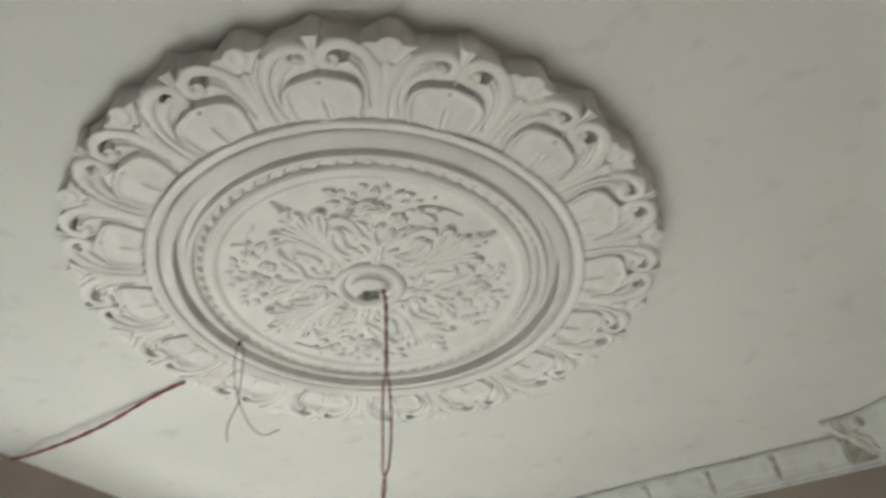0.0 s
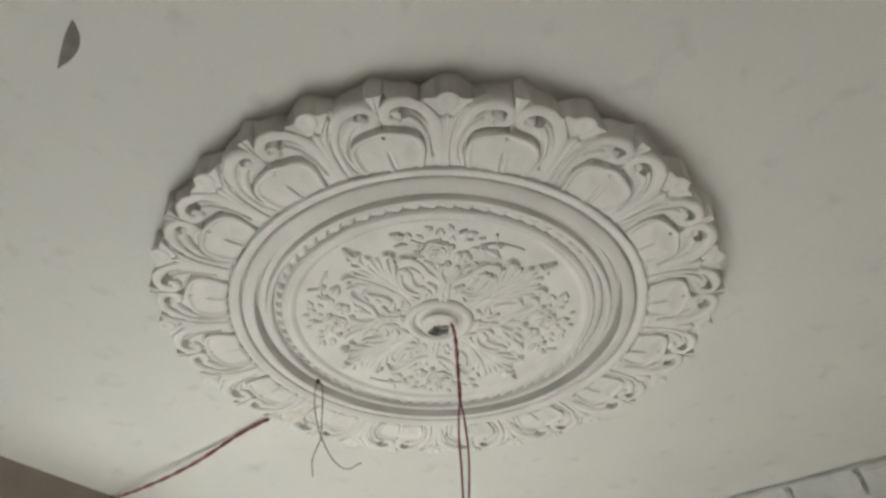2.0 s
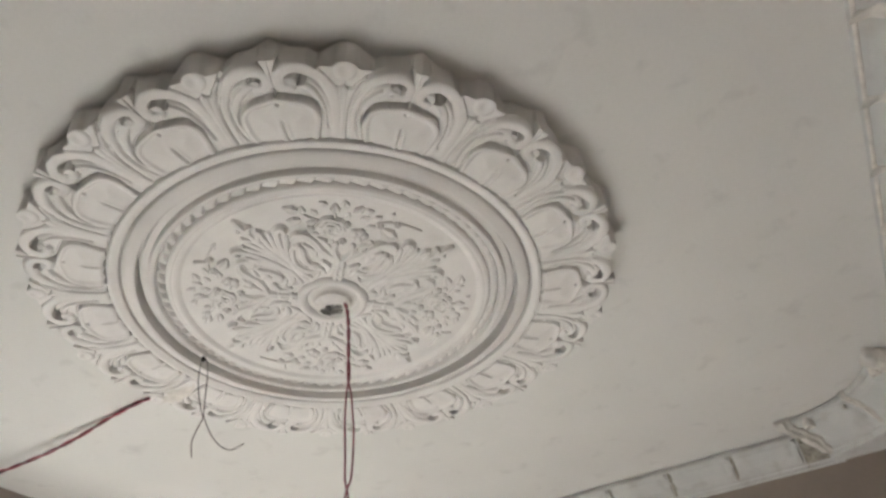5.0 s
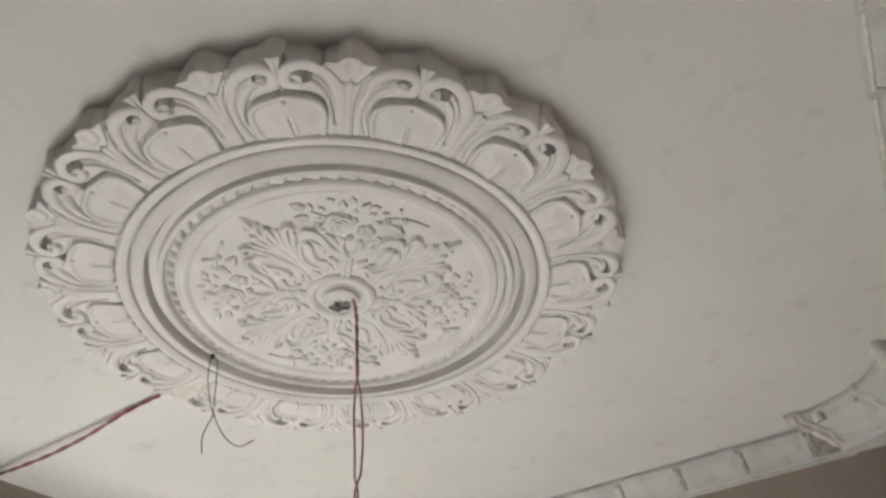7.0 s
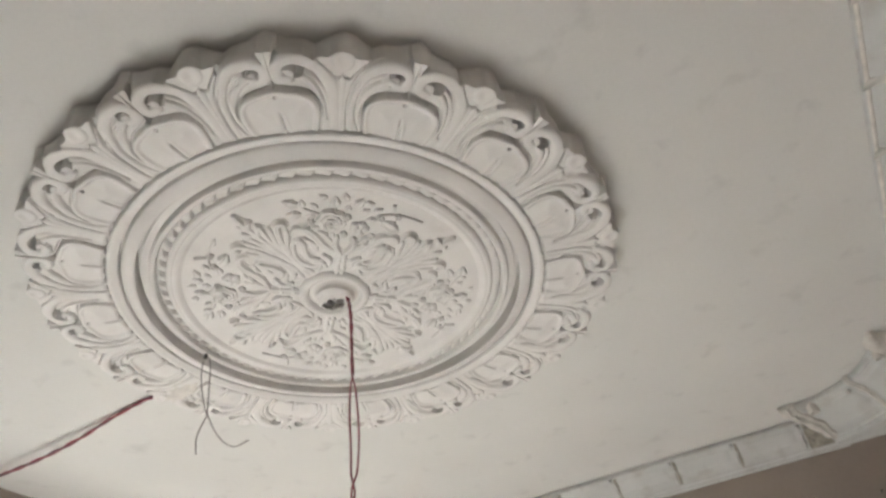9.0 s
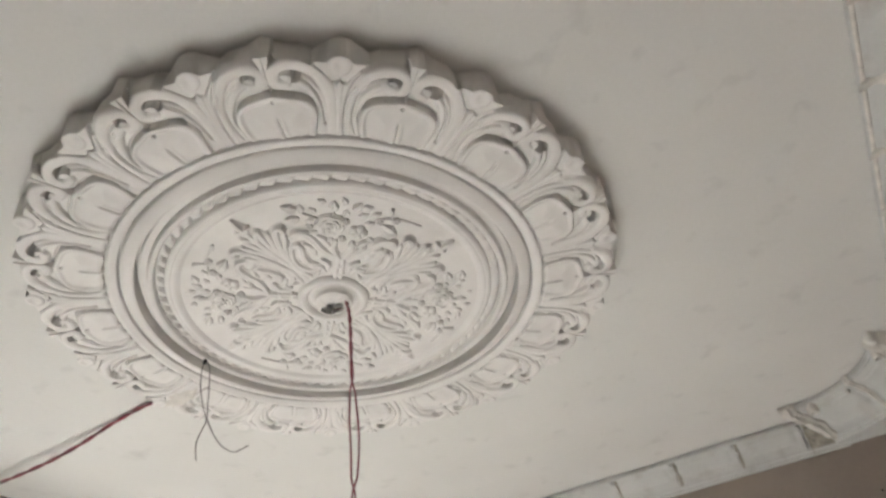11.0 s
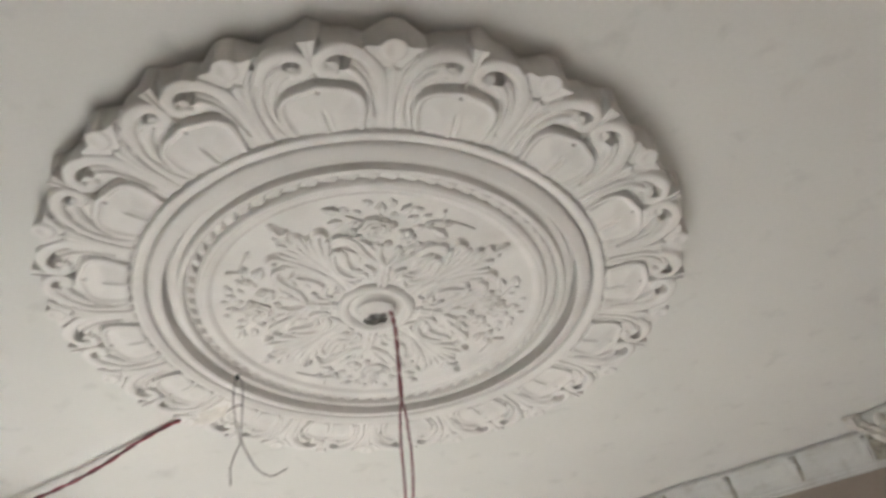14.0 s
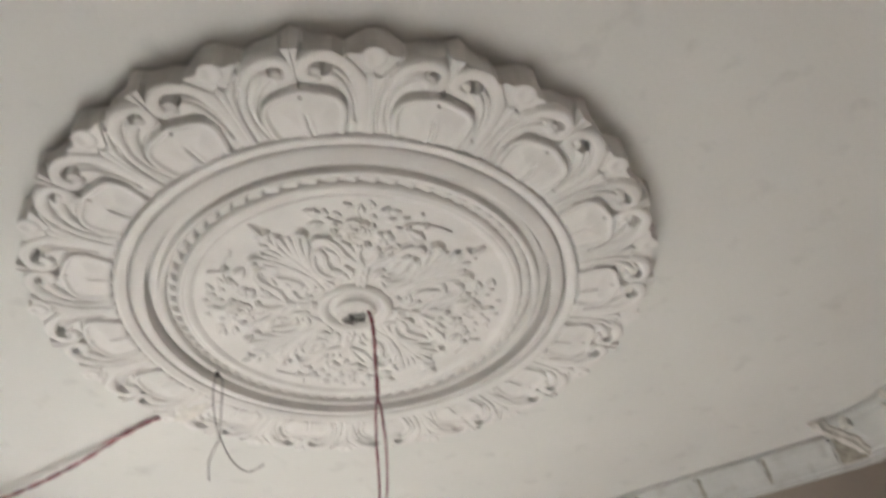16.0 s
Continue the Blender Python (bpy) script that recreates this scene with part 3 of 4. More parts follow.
# curled leaves round the foot of a bouquet, one oval curl on either side of its stem
SCROLLS = (
    ([(0.116, 0.204), (0.108, 0.220), (0.092, 0.223), (0.076, 0.214), (0.062, 0.198), (0.049, 0.180), (0.028, 0.164), (0.004, 0.152)],
     (0.004, 0.007, 0.010, 0.011, 0.010, 0.007, 0.005), (0.010, 0.013, 0.014, 0.013, 0.011, 0.009, 0.009)),
    ([(0.108, 0.180), (0.111, 0.160), (0.104, 0.130), (0.088, 0.110), (0.064, 0.100), (0.044, 0.106)],
     (0.005, 0.008, 0.009, 0.009, 0.008, 0.005), (0.006, 0.009, 0.010, 0.010, 0.009, 0.006)),
    ([(0.104, 0.176), (0.096, 0.184), (0.088, 0.172), (0.083, 0.148), (0.070, 0.128), (0.052, 0.126)],
     (0.004, 0.006, 0.007, 0.008, 0.007, 0.004), (0.010, 0.013, 0.012, 0.011, 0.010, 0.008)),
    ([(0.070, 0.178), (0.064, 0.164), (0.058, 0.152)], (0.007, 0.011, 0.006), (0.003, 0.0045, 0.003)),
    ([(0.086, 0.190), (0.072, 0.184), (0.064, 0.176)], (0.004, 0.005, 0.003), (0.010, 0.011, 0.008)),
    ([(0.040, 0.140), (0.026, 0.128), (0.024, 0.108)], (0.005, 0.006, 0.004), (0.009, 0.011, 0.008)),
    ([(0.058, 0.114), (0.040, 0.116), (0.030, 0.100)], (0.004, 0.006, 0.004), (0.008, 0.010, 0.007)),
    ([(0.006, 0.084), (0.006, 0.115), (0.004, 0.150)], (0.005, 0.005, 0.005), (0.009, 0.010, 0.010)),
    ([(0.0, 0.096), (0.012, 0.098)], (0.005, 0.003), (0.011, 0.008)),
    ([(0.0, 0.124), (0.010, 0.127)], (0.005, 0.003), (0.012, 0.008)),
    ([(0.004, 0.150), (0.020, 0.180), (0.018, 0.205)], (0.005, 0.007, 0.005), (0.009, 0.011, 0.008)),
    ([(0.030, 0.190), (0.044, 0.208), (0.060, 0.216)], (0.005, 0.006, 0.003), (0.009, 0.011, 0.007)),
)
curls = carved("curled_leaves", SCROLLS, 0.124, 0.078, 0.230)


def leaflet_mesh():
    """A small pointed leaf, 24 mm long, that lies along y, with a raised middle and a dished blade."""
    verts, faces = [], []
    n, s = 12, 8
    for i in range(n + 1):
        f = i / n
        w = 0.0098 * math.sin(math.pi * f ** 0.8) ** 0.75 * (1 + 0.10 * math.sin(f * 16)) if 0 < i < n else 0.0008
        for k in range(s + 1):
            e = k / s * 2 - 1
            lift = 0.0072 * math.sin(math.pi * (0.04 + 0.90 * f)) ** 0.8 * (1 - abs(e) ** 5) * (1 - 0.38 * math.exp(-(e / 0.30) ** 2)) if 0 < k < s else -0.004
            verts.append((w * e * (1.0 if 0 < k < s else 1.02), 0.026 * f - 0.002, -FIELD - lift))
    for i in range(n):
        for k in range(s):
            q = i * (s + 1) + k
            faces.append((q, q + 1, q + s + 2, q + s + 1))
    return mesh_from("leaflet", verts, faces, GYPSUM, sharp=60)


def rose_mesh(size, turns):
    """An open rose: overlapping petals in a spiral, highest near the heart."""
    verts, faces = [], []
    n_a, n_r = 72, 34
    for j in range(n_r + 1):
        f = j / n_r
        for i in range(n_a):
            a = math.tau * i / n_a
            edge = size * (1 + 0.04 * math.sin(5 * a + 0.6) + 0.03 * math.sin(8 * a))
            r = edge * f
            dome = 0.013 * max(0, 1 - f ** 2.2) ** 0.7 + 0.0015
            curl = (f * turns + a / math.tau * 1.0) % 1.0
            ridge = 0.0050 * (curl ** 1.8) * min(1, f * 3) * (0.7 + 0.3 * math.sin(4 * a + f * 11))
            lift = dome + ridge - (0.003 if f < 0.1 else 0)
            if j == n_r:
                lift = -0.003
            verts.append((r * math.cos(a), r * math.sin(a), -FIELD - lift))
    for j in range(n_r):
        for i in range(n_a):
            k = (i + 1) % n_a
            faces.append((j * n_a + i, j * n_a + k, (j + 1) * n_a + k, (j + 1) * n_a + i))
    return mesh_from("rose", verts, faces, GYPSUM, sharp=50)


def blossom_mesh(size):
    """A small five-petalled blossom with a button heart."""
    verts, faces = [], []
    n_a, n_r = 40, 10
    for j in range(n_r + 1):
        f = j / n_r
        for i in range(n_a):
            a = math.tau * i / n_a
            r = size * (0.80 + 0.20 * abs(math.sin(2.5 * a))) * f
            lift = 0.004 + 0.006 * math.sin(math.pi * f) * (0.5 + 0.5 * abs(math.sin(2.5 * a))) + (0.006 * math.cos(f / 0.3 * math.pi / 2) if f < 0.3 else 0)
            verts.append((r * math.cos(a), r * math.sin(a), -FIELD - (lift if j < n_r else -0.003)))
    for j in range(n_r):
        for i in range(n_a):
            k = (i + 1) % n_a
            faces.append((j * n_a + i, j * n_a + k, (j + 1) * n_a + k, (j + 1) * n_a + i))
    return mesh_from("blossom", verts, faces, GYPSUM, sharp=60)


leaflet, rose, blossom, bud = leaflet_mesh(), rose_mesh(0.033, 4.6), blossom_mesh(0.023), blossom_mesh(0.010)
twig = relief("twig", [(-0.060, 0.282), (-0.078, 0.287), (-0.097, 0.289), (-0.126, 0.285), (-0.158, 0.274)], (0.0028, 0.003, 0.003, 0.0024, 0.0018), (0.006, 0.0065, 0.006, 0.005, 0.004))
STALKS = (([(-0.093, 0.287), (-0.092, 0.302), (-0.089, 0.318)], (0.0024, 0.0024, 0.004), (0.005, 0.005, 0.008)),
          ([(0.060, 0.268), (0.084, 0.276), (0.108, 0.286)], (0.0026, 0.0024, 0.002), (0.005, 0.005, 0.004)),
          ([(0.030, 0.285), (0.034, 0.300), (0.033, 0.314)], (0.003, 0.003, 0.002), (0.007, 0.006, 0.005)))
stalks = [relief("stalk", *stalk) for stalk in STALKS]
# place across the bouquet, distance from the centre, turn, size of each leaflet
LEAFLETS = ((0.109, 0.287, -88, 1.20), (0.098, 0.281, -15, 0.85), (0.100, 0.262, -105, 1.10), (0.072, 0.260, -105, 0.75), (0.053, 0.316, -60, 0.75),
            (0.033, 0.296, -4, 1.05), (0.008, 0.316, -20, 0.85), (0.006, 0.284, 12, 0.75), (-0.008, 0.302, 20, 1.0), (-0.023, 0.311, 72, 1.0),
            (-0.022, 0.285, 58, 0.80), (-0.051, 0.290, 60, 0.85), (-0.076, 0.262, 116, 1.55), (-0.040, 0.262, 70, 0.85), (0.058, 0.228, -120, 0.9),
            (0.030, 0.214, 170, 0.85), (-0.050, 0.222, 130, 0.95), (-0.016, 0.206, 175, 0.85), (0.068, 0.284, -50, 0.8))
for k in range(4):
    m = pose(0, 0, 0, 0, 0, 44.2 + 90 * k - 90)
    part("curled_leaves", curls, GYPSUM, medallion).matrix_basis = m
    bouquet = part("bouquet", twig, GYPSUM, medallion)
    bouquet.matrix_basis = m
    for stalk in stalks:
        part("stalk", stalk, GYPSUM, bouquet)
    part("rose", rose, GYPSUM, bouquet).matrix_basis = pose(0.035, 0.255, 0, 0, 0, 40 * k)
    part("blossom", blossom, GYPSUM, bouquet).matrix_basis = pose(-0.026, 0.238, 0, 0, 0, 25 * k)
    for x, y in ((0.078, 0.243), (0.006, 0.214), (-0.046, 0.194), (-0.026, 0.190), (-0.066, 0.276), (0.004, 0.268), (-0.102, 0.284)):
        part("bud", bud, GYPSUM, bouquet).matrix_basis = pose(x, y, 0)
    for x, y, t, s in LEAFLETS:
        s *= 1.10 * rnd.uniform(0.92, 1.08)
        part("leaflet", leaflet, GYPSUM, bouquet).matrix_basis = (Matrix.Translation((x + rnd.uniform(-0.002, 0.002), y, FIELD * (s - 1)))
                                                                 @ pose(0, 0, 0, 0, 0, t + rnd.uniform(-10, 10)) @ Matrix.Scale(s, 4))
    part("acanthus_leaf", leaf, GYPSUM, medallion).matrix_basis = pose(0, 0, 0, 0, 0, 90 * k - 0.8 - 90)

# a drip of plaster left on the field
bm = bmesh.new()
bmesh.ops.create_icosphere(bm, subdivisions=2, radius=0.008, matrix=Matrix.Translation((-0.097, -0.297, -FIELD)) @ Matrix.Rotation(0.9, 4, "Z") @ Matrix.Diagonal((0.75, 1.6, 0.45, 1)))
for v in bm.verts:
    v.co += Vector((1, 1, 0)) * 0.002 * noise.noise(v.co * 120)
part("plaster_drip", bm, GYPSUM, medallion, "small drip of dried plaster")

# rough plaster smeared over the wreath where the feed wire comes out
verts, faces = [], []
n_a, n_r = 40, 12
for j in range(n_r + 1):
    f = j / n_r
    for i in range(n_a):
        a = math.tau * i / n_a
        edge = 1 + 0.22 * noise.noise((3 * math.cos(a), 3 * math.sin(a), 4.2))
        x, y = -0.602 + 0.092 * edge * f * math.cos(a), 0.040 * edge * f * math.sin(a)
        d = 0.0590 - 0.016 * f ** 3 + 0.0030 * noise.noise((x * 45, y * 60, 1.5)) + 0.0012 * noise.noise((x * 150, y * 150, 7))
        verts.append((x, y, -(d if j < n_r else 0.030)))
for j in range(n_r):
    for i in range(n_a):
        k = (i + 1) % n_a
        faces.append((j * n_a + i, j * n_a + k, (j + 1) * n_a + k, (j + 1) * n_a + i))
patch = part("plaster_patch", mesh_from("plaster_patch", verts, faces, PATCHING, sharp=60), PATCHING, medallion, "rough beige plaster smear over the carving")
patch.matrix_basis = pose(0, 0, 0, 0, 0, -8.0)

# ---------------------------------------------------------------- cornice
# profile from the ceiling's edge to the wall: distance from the edge towards the wall, depth below the ceiling
CORNICE_PROFILE = [(0.014, 0.0), (0.012, 0.004), (0.002, 0.004), (0.0, 0.010), (0.0005, 0.017), (0.003, 0.0205), (0.0065, 0.0205), (0.0085, 0.0185), (0.0105, 0.0175), (0.016, 0.0235), (0.030, 0.028), (0.050, 0.038), (0.070, 0.054),
                   (0.084, 0.074), (0.088, 0.080), (0.090, 0.088), (0.096, 0.092), (0.098, 0.104), (0.105, 0.106), (0.105, 0.0)]


def cornice_run(name, path, out, drop=1.0, profile=CORNICE_PROFILE, material=CORNICE):
    """Sweeps the profile along plan points; out gives the way to the wall at each."""
    verts, faces = [], []
    m = len(profile)
    for (x, y), (ox, oy) in zip(path, out):
        for a, d in profile:
            verts.append((x + a * ox, y + a * oy, CEIL - d * drop))
    for i in range(len(path) - 1):
        for k in range(m - 1):
            faces.append((i * m + k, i * m + k + 1, (i + 1) * m + k + 1, (i + 1) * m + k))
    faces.append(list(range(m))[::-1])
    faces.append([(len(path) - 1) * m + k for k in range(m)])
    return mesh_from(name, verts, faces, material, sharp=35)


def panel_mesh(length):
    """A raised, softly edged plaster panel on the cornice's slope: x along the run, y towards the wall, z down from the ceiling."""
    verts, faces = [], []
    n, m = 14, 9
    for i in range(n + 1):
        for k in range(m + 1):
            fx, fk = i / n, k / m
            a = 0.018 + 0.066 * fk
            d = float(np.interp(a, [q[0] for q in CORNICE_PROFILE[3:13]], [q[1] for q in CORNICE_PROFILE[3:13]]))
            rim = min(fx, 1 - fx) * length
            e = min(rim, fk * 0.08, (1 - fk) * 0.08)
            lift = 0.004 * min(1, e / 0.004) - (0.002 if e == 0 else 0) + (0.0012 if 0.008 < (1 - fk) * 0.08 < 0.018 else 0)
            verts.append(((fx - 0.5) * length, a - lift * 0.6, -d - lift * 0.8))
    for i in range(n):
        for k in range(m):
            q = i * (m + 1) + k
            faces.append((q, q + 1, q + m + 2, q + m + 1))
    return mesh_from("cornice_panel", verts, faces, CORNICE, sharp=50)


def bracket_mesh(name, size, material=CORNICE):
    """A curled acanthus bracket on the slope, wider and more lifted for the corner pieces."""
    verts, faces = [], []
    n, s = 16, 8
    for i in range(n + 1):
        f = i / n
        a = 0.006 + 0.088 * f
        d = float(np.interp(a, [q[0] for q in CORNICE_PROFILE[3:15]], [q[1] for q in CORNICE_PROFILE[3:15]]))
        w = size * (0.55 + 0.75 * math.sin(math.pi * min(1, f * 1.25)) ** 2 + 0.25 * math.sin(f * 17))
        lift = size * (0.55 + 0.45 * math.cos(f * 9.0)) * (1 - 0.45 * f)
        for k in range(s + 1):
            e = k / s * 2 - 1
            l = lift * (1 - abs(e) ** 2.2) * (0.82 + 0.18 * math.cos(e * 9)) if 0 < k < s else -0.003
            verts.append((w * e * 0.5, a - l * 0.6, -d - l * 0.8))
    for i in range(n):
        for k in range(s):
            q = i * (s + 1) + k
            faces.append((q, q + 1, q + s + 2, q + s + 1))
    faces.append(list(range(s + 1))[::-1])
    faces.append([n * (s + 1) + k for k in range(s + 1)])
    return mesh_from(name, verts, faces, material, sharp=60)


RUN_N, RUN_E = 1.60, 1.19


def joint_mesh(seed):
    """A ragged, uneven strip of dirty putty between two panels."""
    rnd = random.Random(seed)
    verts, faces = [], []
    n, lean = 22, rnd.uniform(-0.005, 0.003)
    for i in range(n + 1):
        f = i / n
        a = 0.008 + rnd.uniform(0.078, 0.084) * f
        wide = 0.0062 + 0.0030 * noise.noise((f * 3.0, seed, 0.5)) + 0.0016 * noise.noise((f * 11.0, seed, 3.0))
        middle = lean * f + 0.003 * noise.noise((f * 2.5, seed, 9.0))
        for x, l in ((middle - wide, -0.002), (middle - wide + 0.002, 0.003), (middle, 0.0042 + rnd.uniform(-0.0012, 0.0012)), (middle + wide - 0.002, 0.003), (middle + wide, -0.002)):
            verts.append((x, a - l * 0.6, -float(np.interp(a, [q[0] for q in CORNICE_PROFILE[3:15]], [q[1] for q in CORNICE_PROFILE[3:15]])) - l * 0.8))
    for i in range(n):
        for k in range(4):
            q = i * 5 + k
            faces.append((q, q + 1, q + 6, q + 5))
    return mesh_from("joint", verts, faces, GROUT, sharp=60)


joints = [joint_mesh(seed) for seed in (8, 3, 21, 14)]
bracket = bracket_mesh("bracket", 0.020)

north = tagged(new("cornice_north"), "white gypsum cornice of plain panels with brown putty joints", "cornice", kind="structure")
xs = np.linspace(WEST, 0.835, 2)
part("moulding", cornice_run("moulding", [(x, RUN_N) for x in xs], [(0, 1)] * 2), CORNICE, north)
part("fillet", cornice_run("fillet", [(0.836, RUN_N), (0.955, RUN_N)], [(0, 1)] * 2, 1.0,
                           [(0.092, 0.082), (0.090, 0.088), (0.096, 0.092), (0.098, 0.104), (0.105, 0.106), (0.105, 0.080)]), CORNICE, north)
part("filler", cornice_run("filler", [(0.836, RUN_N), (0.958, RUN_N)], [(0, 1)] * 2, 1.0,
                           [(0.020, 0.0), (0.024, 0.036), (0.045, 0.048), (0.064, 0.062), (0.080, 0.078), (0.094, 0.090), (0.104, 0.092), (0.104, 0.0)], GROUT), GROUT, north, "rough recessed plaster in a gap of the cornice")
panel = panel_mesh(0.205)
part("joint", joints[2], GROUT, north, "brown putty joint").matrix_basis = pose(0.838, RUN_N, CEIL)
part("bracket", bracket, CORNICE, north).matrix_basis = pose(0.819, RUN_N, CEIL)
for k in range(10):
    x = 0.583 + 0.118 - 0.2365 * k
    part("cornice_panel", panel, CORNICE, north).matrix_basis = pose(x, RUN_N, CEIL)
    part("bracket", bracket, CORNICE, north).matrix_basis = pose(x - 0.118, RUN_N, CEIL)
    part("joint", joints[k % 4], GROUT, north, "brown putty joint").matrix_basis = pose(x - 0.106, RUN_N, CEIL)

east = tagged(new("cornice_east"), "white gypsum cornice with a beige bead and leaf brackets", "cornice", kind="structure")
part("moulding", cornice_run("moulding", [(RUN_E, SOUTH), (RUN_E, 1.33)], [(1, 0)] * 2), CORNICE, east)
panel_e = panel_mesh(0.182)
big_bracket = bracket_mesh("bracket", 0.026, BRACKET)
verts, faces = tube([(RUN_E + 0.0085, SOUTH + 0.01, CEIL - 0.021), (RUN_E + 0.0085, -1.0, CEIL - 0.021), (RUN_E + 0.0085, 1.15, CEIL - 0.021)], 0.0048, 10)
part("bead", mesh_from("bead", verts, faces, PATCHING, sharp=60), PATCHING, east, "beige rounded bead along the edge")
for k in range(24):
    y = 0.953 - 0.2125 * k
    part("cornice_panel", panel_e, CORNICE, east).matrix_basis = pose(RUN_E, y - 0.106, CEIL, 0, 0, -90)
    part("bracket", big_bracket, BRACKET, east).matrix_basis = pose(RUN_E, y, CEIL, 0, 0, -90)

# the coved corner piece, deeper into the room than the straight runs; its ends are cut on the slant
corner = tagged(new("cornice_corner"), "curved white gypsum cornice corner with curled acanthus brackets", "cornice", kind="structure")
CX, CY, CR, GROW = 0.80, 1.165, 0.305, 1.22


def cove(g, a, d):
    """A place on the corner piece: degrees round it, profile distance and depth."""
    f = max(0.0, min(1.0, a / 0.105))
    g = radians(45 + (g - 45) * (1 - 0.36 * f))
    return Vector((CX + (CR + a * GROW) * math.cos(g), CY + (CR + a * GROW) * math.sin(g), CEIL - d * (GROW if d > 0.012 else 1)))


def slope(a):
    return float(np.interp(a, [q[0] for q in CORNICE_PROFILE[3:15]], [q[1] for q in CORNICE_PROFILE[3:15]]))


verts, faces = [], []
m, n = len(CORNICE_PROFILE), 40
for i in range(n + 1):
    for a, d in CORNICE_PROFILE:
        verts.append(cove(90 - 90 * i / n, a, d))
for i in range(n):
    for k in range(m - 1):
        faces.append((i * m + k, i * m + k + 1, (i + 1) * m + k + 1, (i + 1) * m + k))
faces.append(list(range(m))[::-1])
faces.append([n * m + k for k in range(m)])
part("moulding", mesh_from("moulding", verts, faces, CORNICE, sharp=35), CORNICE, corner)
bm = bmesh.new()
ring = [cove(90 - 90 * i / 28, 0.104, 0.0).xy for i in range(29)]
ring = [tuple(q) for q in ring] + [(EAST, ring[-1][1]), (EAST, NORTH), (ring[0][0], NORTH)]
for z in (CEIL - 0.100, CEIL - 0.001):
    bm.faces.new([bm.verts.new((x, y, z)) for x, y in ring])
bm.verts.ensure_lookup_table()
k = len(ring)
for i in range(k):
    bm.faces.new((bm.verts[i], bm.verts[(i + 1) % k], bm.verts[k + (i + 1) % k], bm.verts[k + i]))
part("backing", bm, CORNICE, corner, "grey plastered filling behind the cornice")


def corner_panel(g0, g1):
    verts, faces = [], []
    n, m = 14, 9
    for i in range(n + 1):
        for k in range(m + 1):
            fx, fk = i / n, k / m
            a = 0.018 + 0.066 * fk
            e = min(fx * 0.17, (1 - fx) * 0.17, fk * 0.08, (1 - fk) * 0.08)
            lift = 0.006 * min(1, e / 0.006) - (0.002 if e == 0 else 0)
            verts.append(cove(g0 + (g1 - g0) * fx, a - lift * 0.5, slope(a) + lift * 0.7))
    for i in range(n):
        for k in range(m):
            q = i * (m + 1) + k
            faces.append((q, q + 1, q + m + 2, q + m + 1))
    return mesh_from("cornice_panel", verts, faces, CORNICE, sharp=50)


for g0, g1 in ((82, 49), (41, 8)):
    part("cornice_panel", corner_panel(g0, g1), CORNICE, corner)


def acanthus_bracket(g, size):
    """A crinkled, lobed leaf that curls down the slope along one angle of the corner piece."""
    verts, faces = [], []
    n, s = 36, 16
    for i in range(n + 1):
        f = i / n
        a = -0.004 + 0.108 * f
        p = cove(g, a, slope(a))
        along = (cove(g, a + 0.003, slope(a + 0.003)) - cove(g, a - 0.003, slope(max(0.0, a - 0.003)))).normalized()
        side = (cove(g + 2, a, slope(a)) - cove(g - 2, a, slope(a))).normalized()
        out = along.cross(side).normalized()
        if out.z > 0:
            out = -out
        lobes = abs(math.sin(f * 11.0 + 0.5))
        w = size * (0.52 + 0.22 * lobes + 0.10 * math.sin(math.pi * f) - 0.16 * f)
        h = size * (0.62 + 0.16 * lobes) * (1 - 0.35 * f) * min(1.0, 0.55 + 4 * f)
        for k in range(s + 1):
            e = k / s * 2 - 1
            crinkle = 1 + 0.30 * noise.noise((f * 9.0, e * 3.0, g)) + 0.12 * noise.noise((f * 26.0, e * 8.0, g))
            l = h * (1 - abs(e) ** 3.0) * (0.78 + 0.22 * math.cos(e * 6.5)) * crinkle if 0 < k < s else -0.004
            q = p + side * (w * e) + out * l
            verts.append(q if 0 < k < s else Vector((q.x, q.y, CEIL - 0.002)))
    for i in range(n):
        for k in range(s):
            q = i * (s + 1) + k
            faces.append((q, q + 1, q + s + 2, q + s + 1))
    faces.append(list(range(s + 1))[::-1])
    faces.append([n * (s + 1) + k for k in range(s + 1)])
    me = mesh_from("corner_bracket", verts, faces, BRACKET, sharp=60)
    b = bmesh.new()
    b.from_mesh(me)
    bmesh.ops.recalc_face_normals(b, faces=b.faces)
    b.to_mesh(me)
    b.free()
    return me


def eye_mesh(at, size):
    """The curled eye at the head of a bracket: a short open tube with a rounded lip."""
    profile = [(0.60, -0.9), (0.62, 0.0), (0.58, 0.16), (0.50, 0.22), (0.42, 0.16), (0.39, 0.0), (0.37, -0.9)]
    verts, faces = [], []
    n, m = 24, len(profile)
    for i in range(n):
        a = math.tau * i / n
        for r, h in profile:
            r *= 1 + 0.10 * math.sin(3 * a)
            verts.append((at.x + size * r * math.cos(a), at.y + size * r * math.sin(a), at.z - size * h))
    for i in range(n):
        for k in range(m - 1):
            j = (i + 1) % n
            faces.append((i * m + k, i * m + k + 1, j * m + k + 1, j * m + k))
    return mesh_from("eye", verts, faces, BRACKET, sharp=60)


for g, size, eye_g, eye_size in ((88, 0.042, 75.5, 0.030), (45, 0.018, 50, 0.012), (-1, 0.048, 9, 0.026)):
    bracket_leaf = part("corner_bracket", acanthus_bracket(g, size), BRACKET, corner, "crinkled off-white leaf")
    part("eye", eye_mesh(cove(eye_g, 0.014, slope(0.014) + 0.016), eye_size), BRACKET, bracket_leaf)

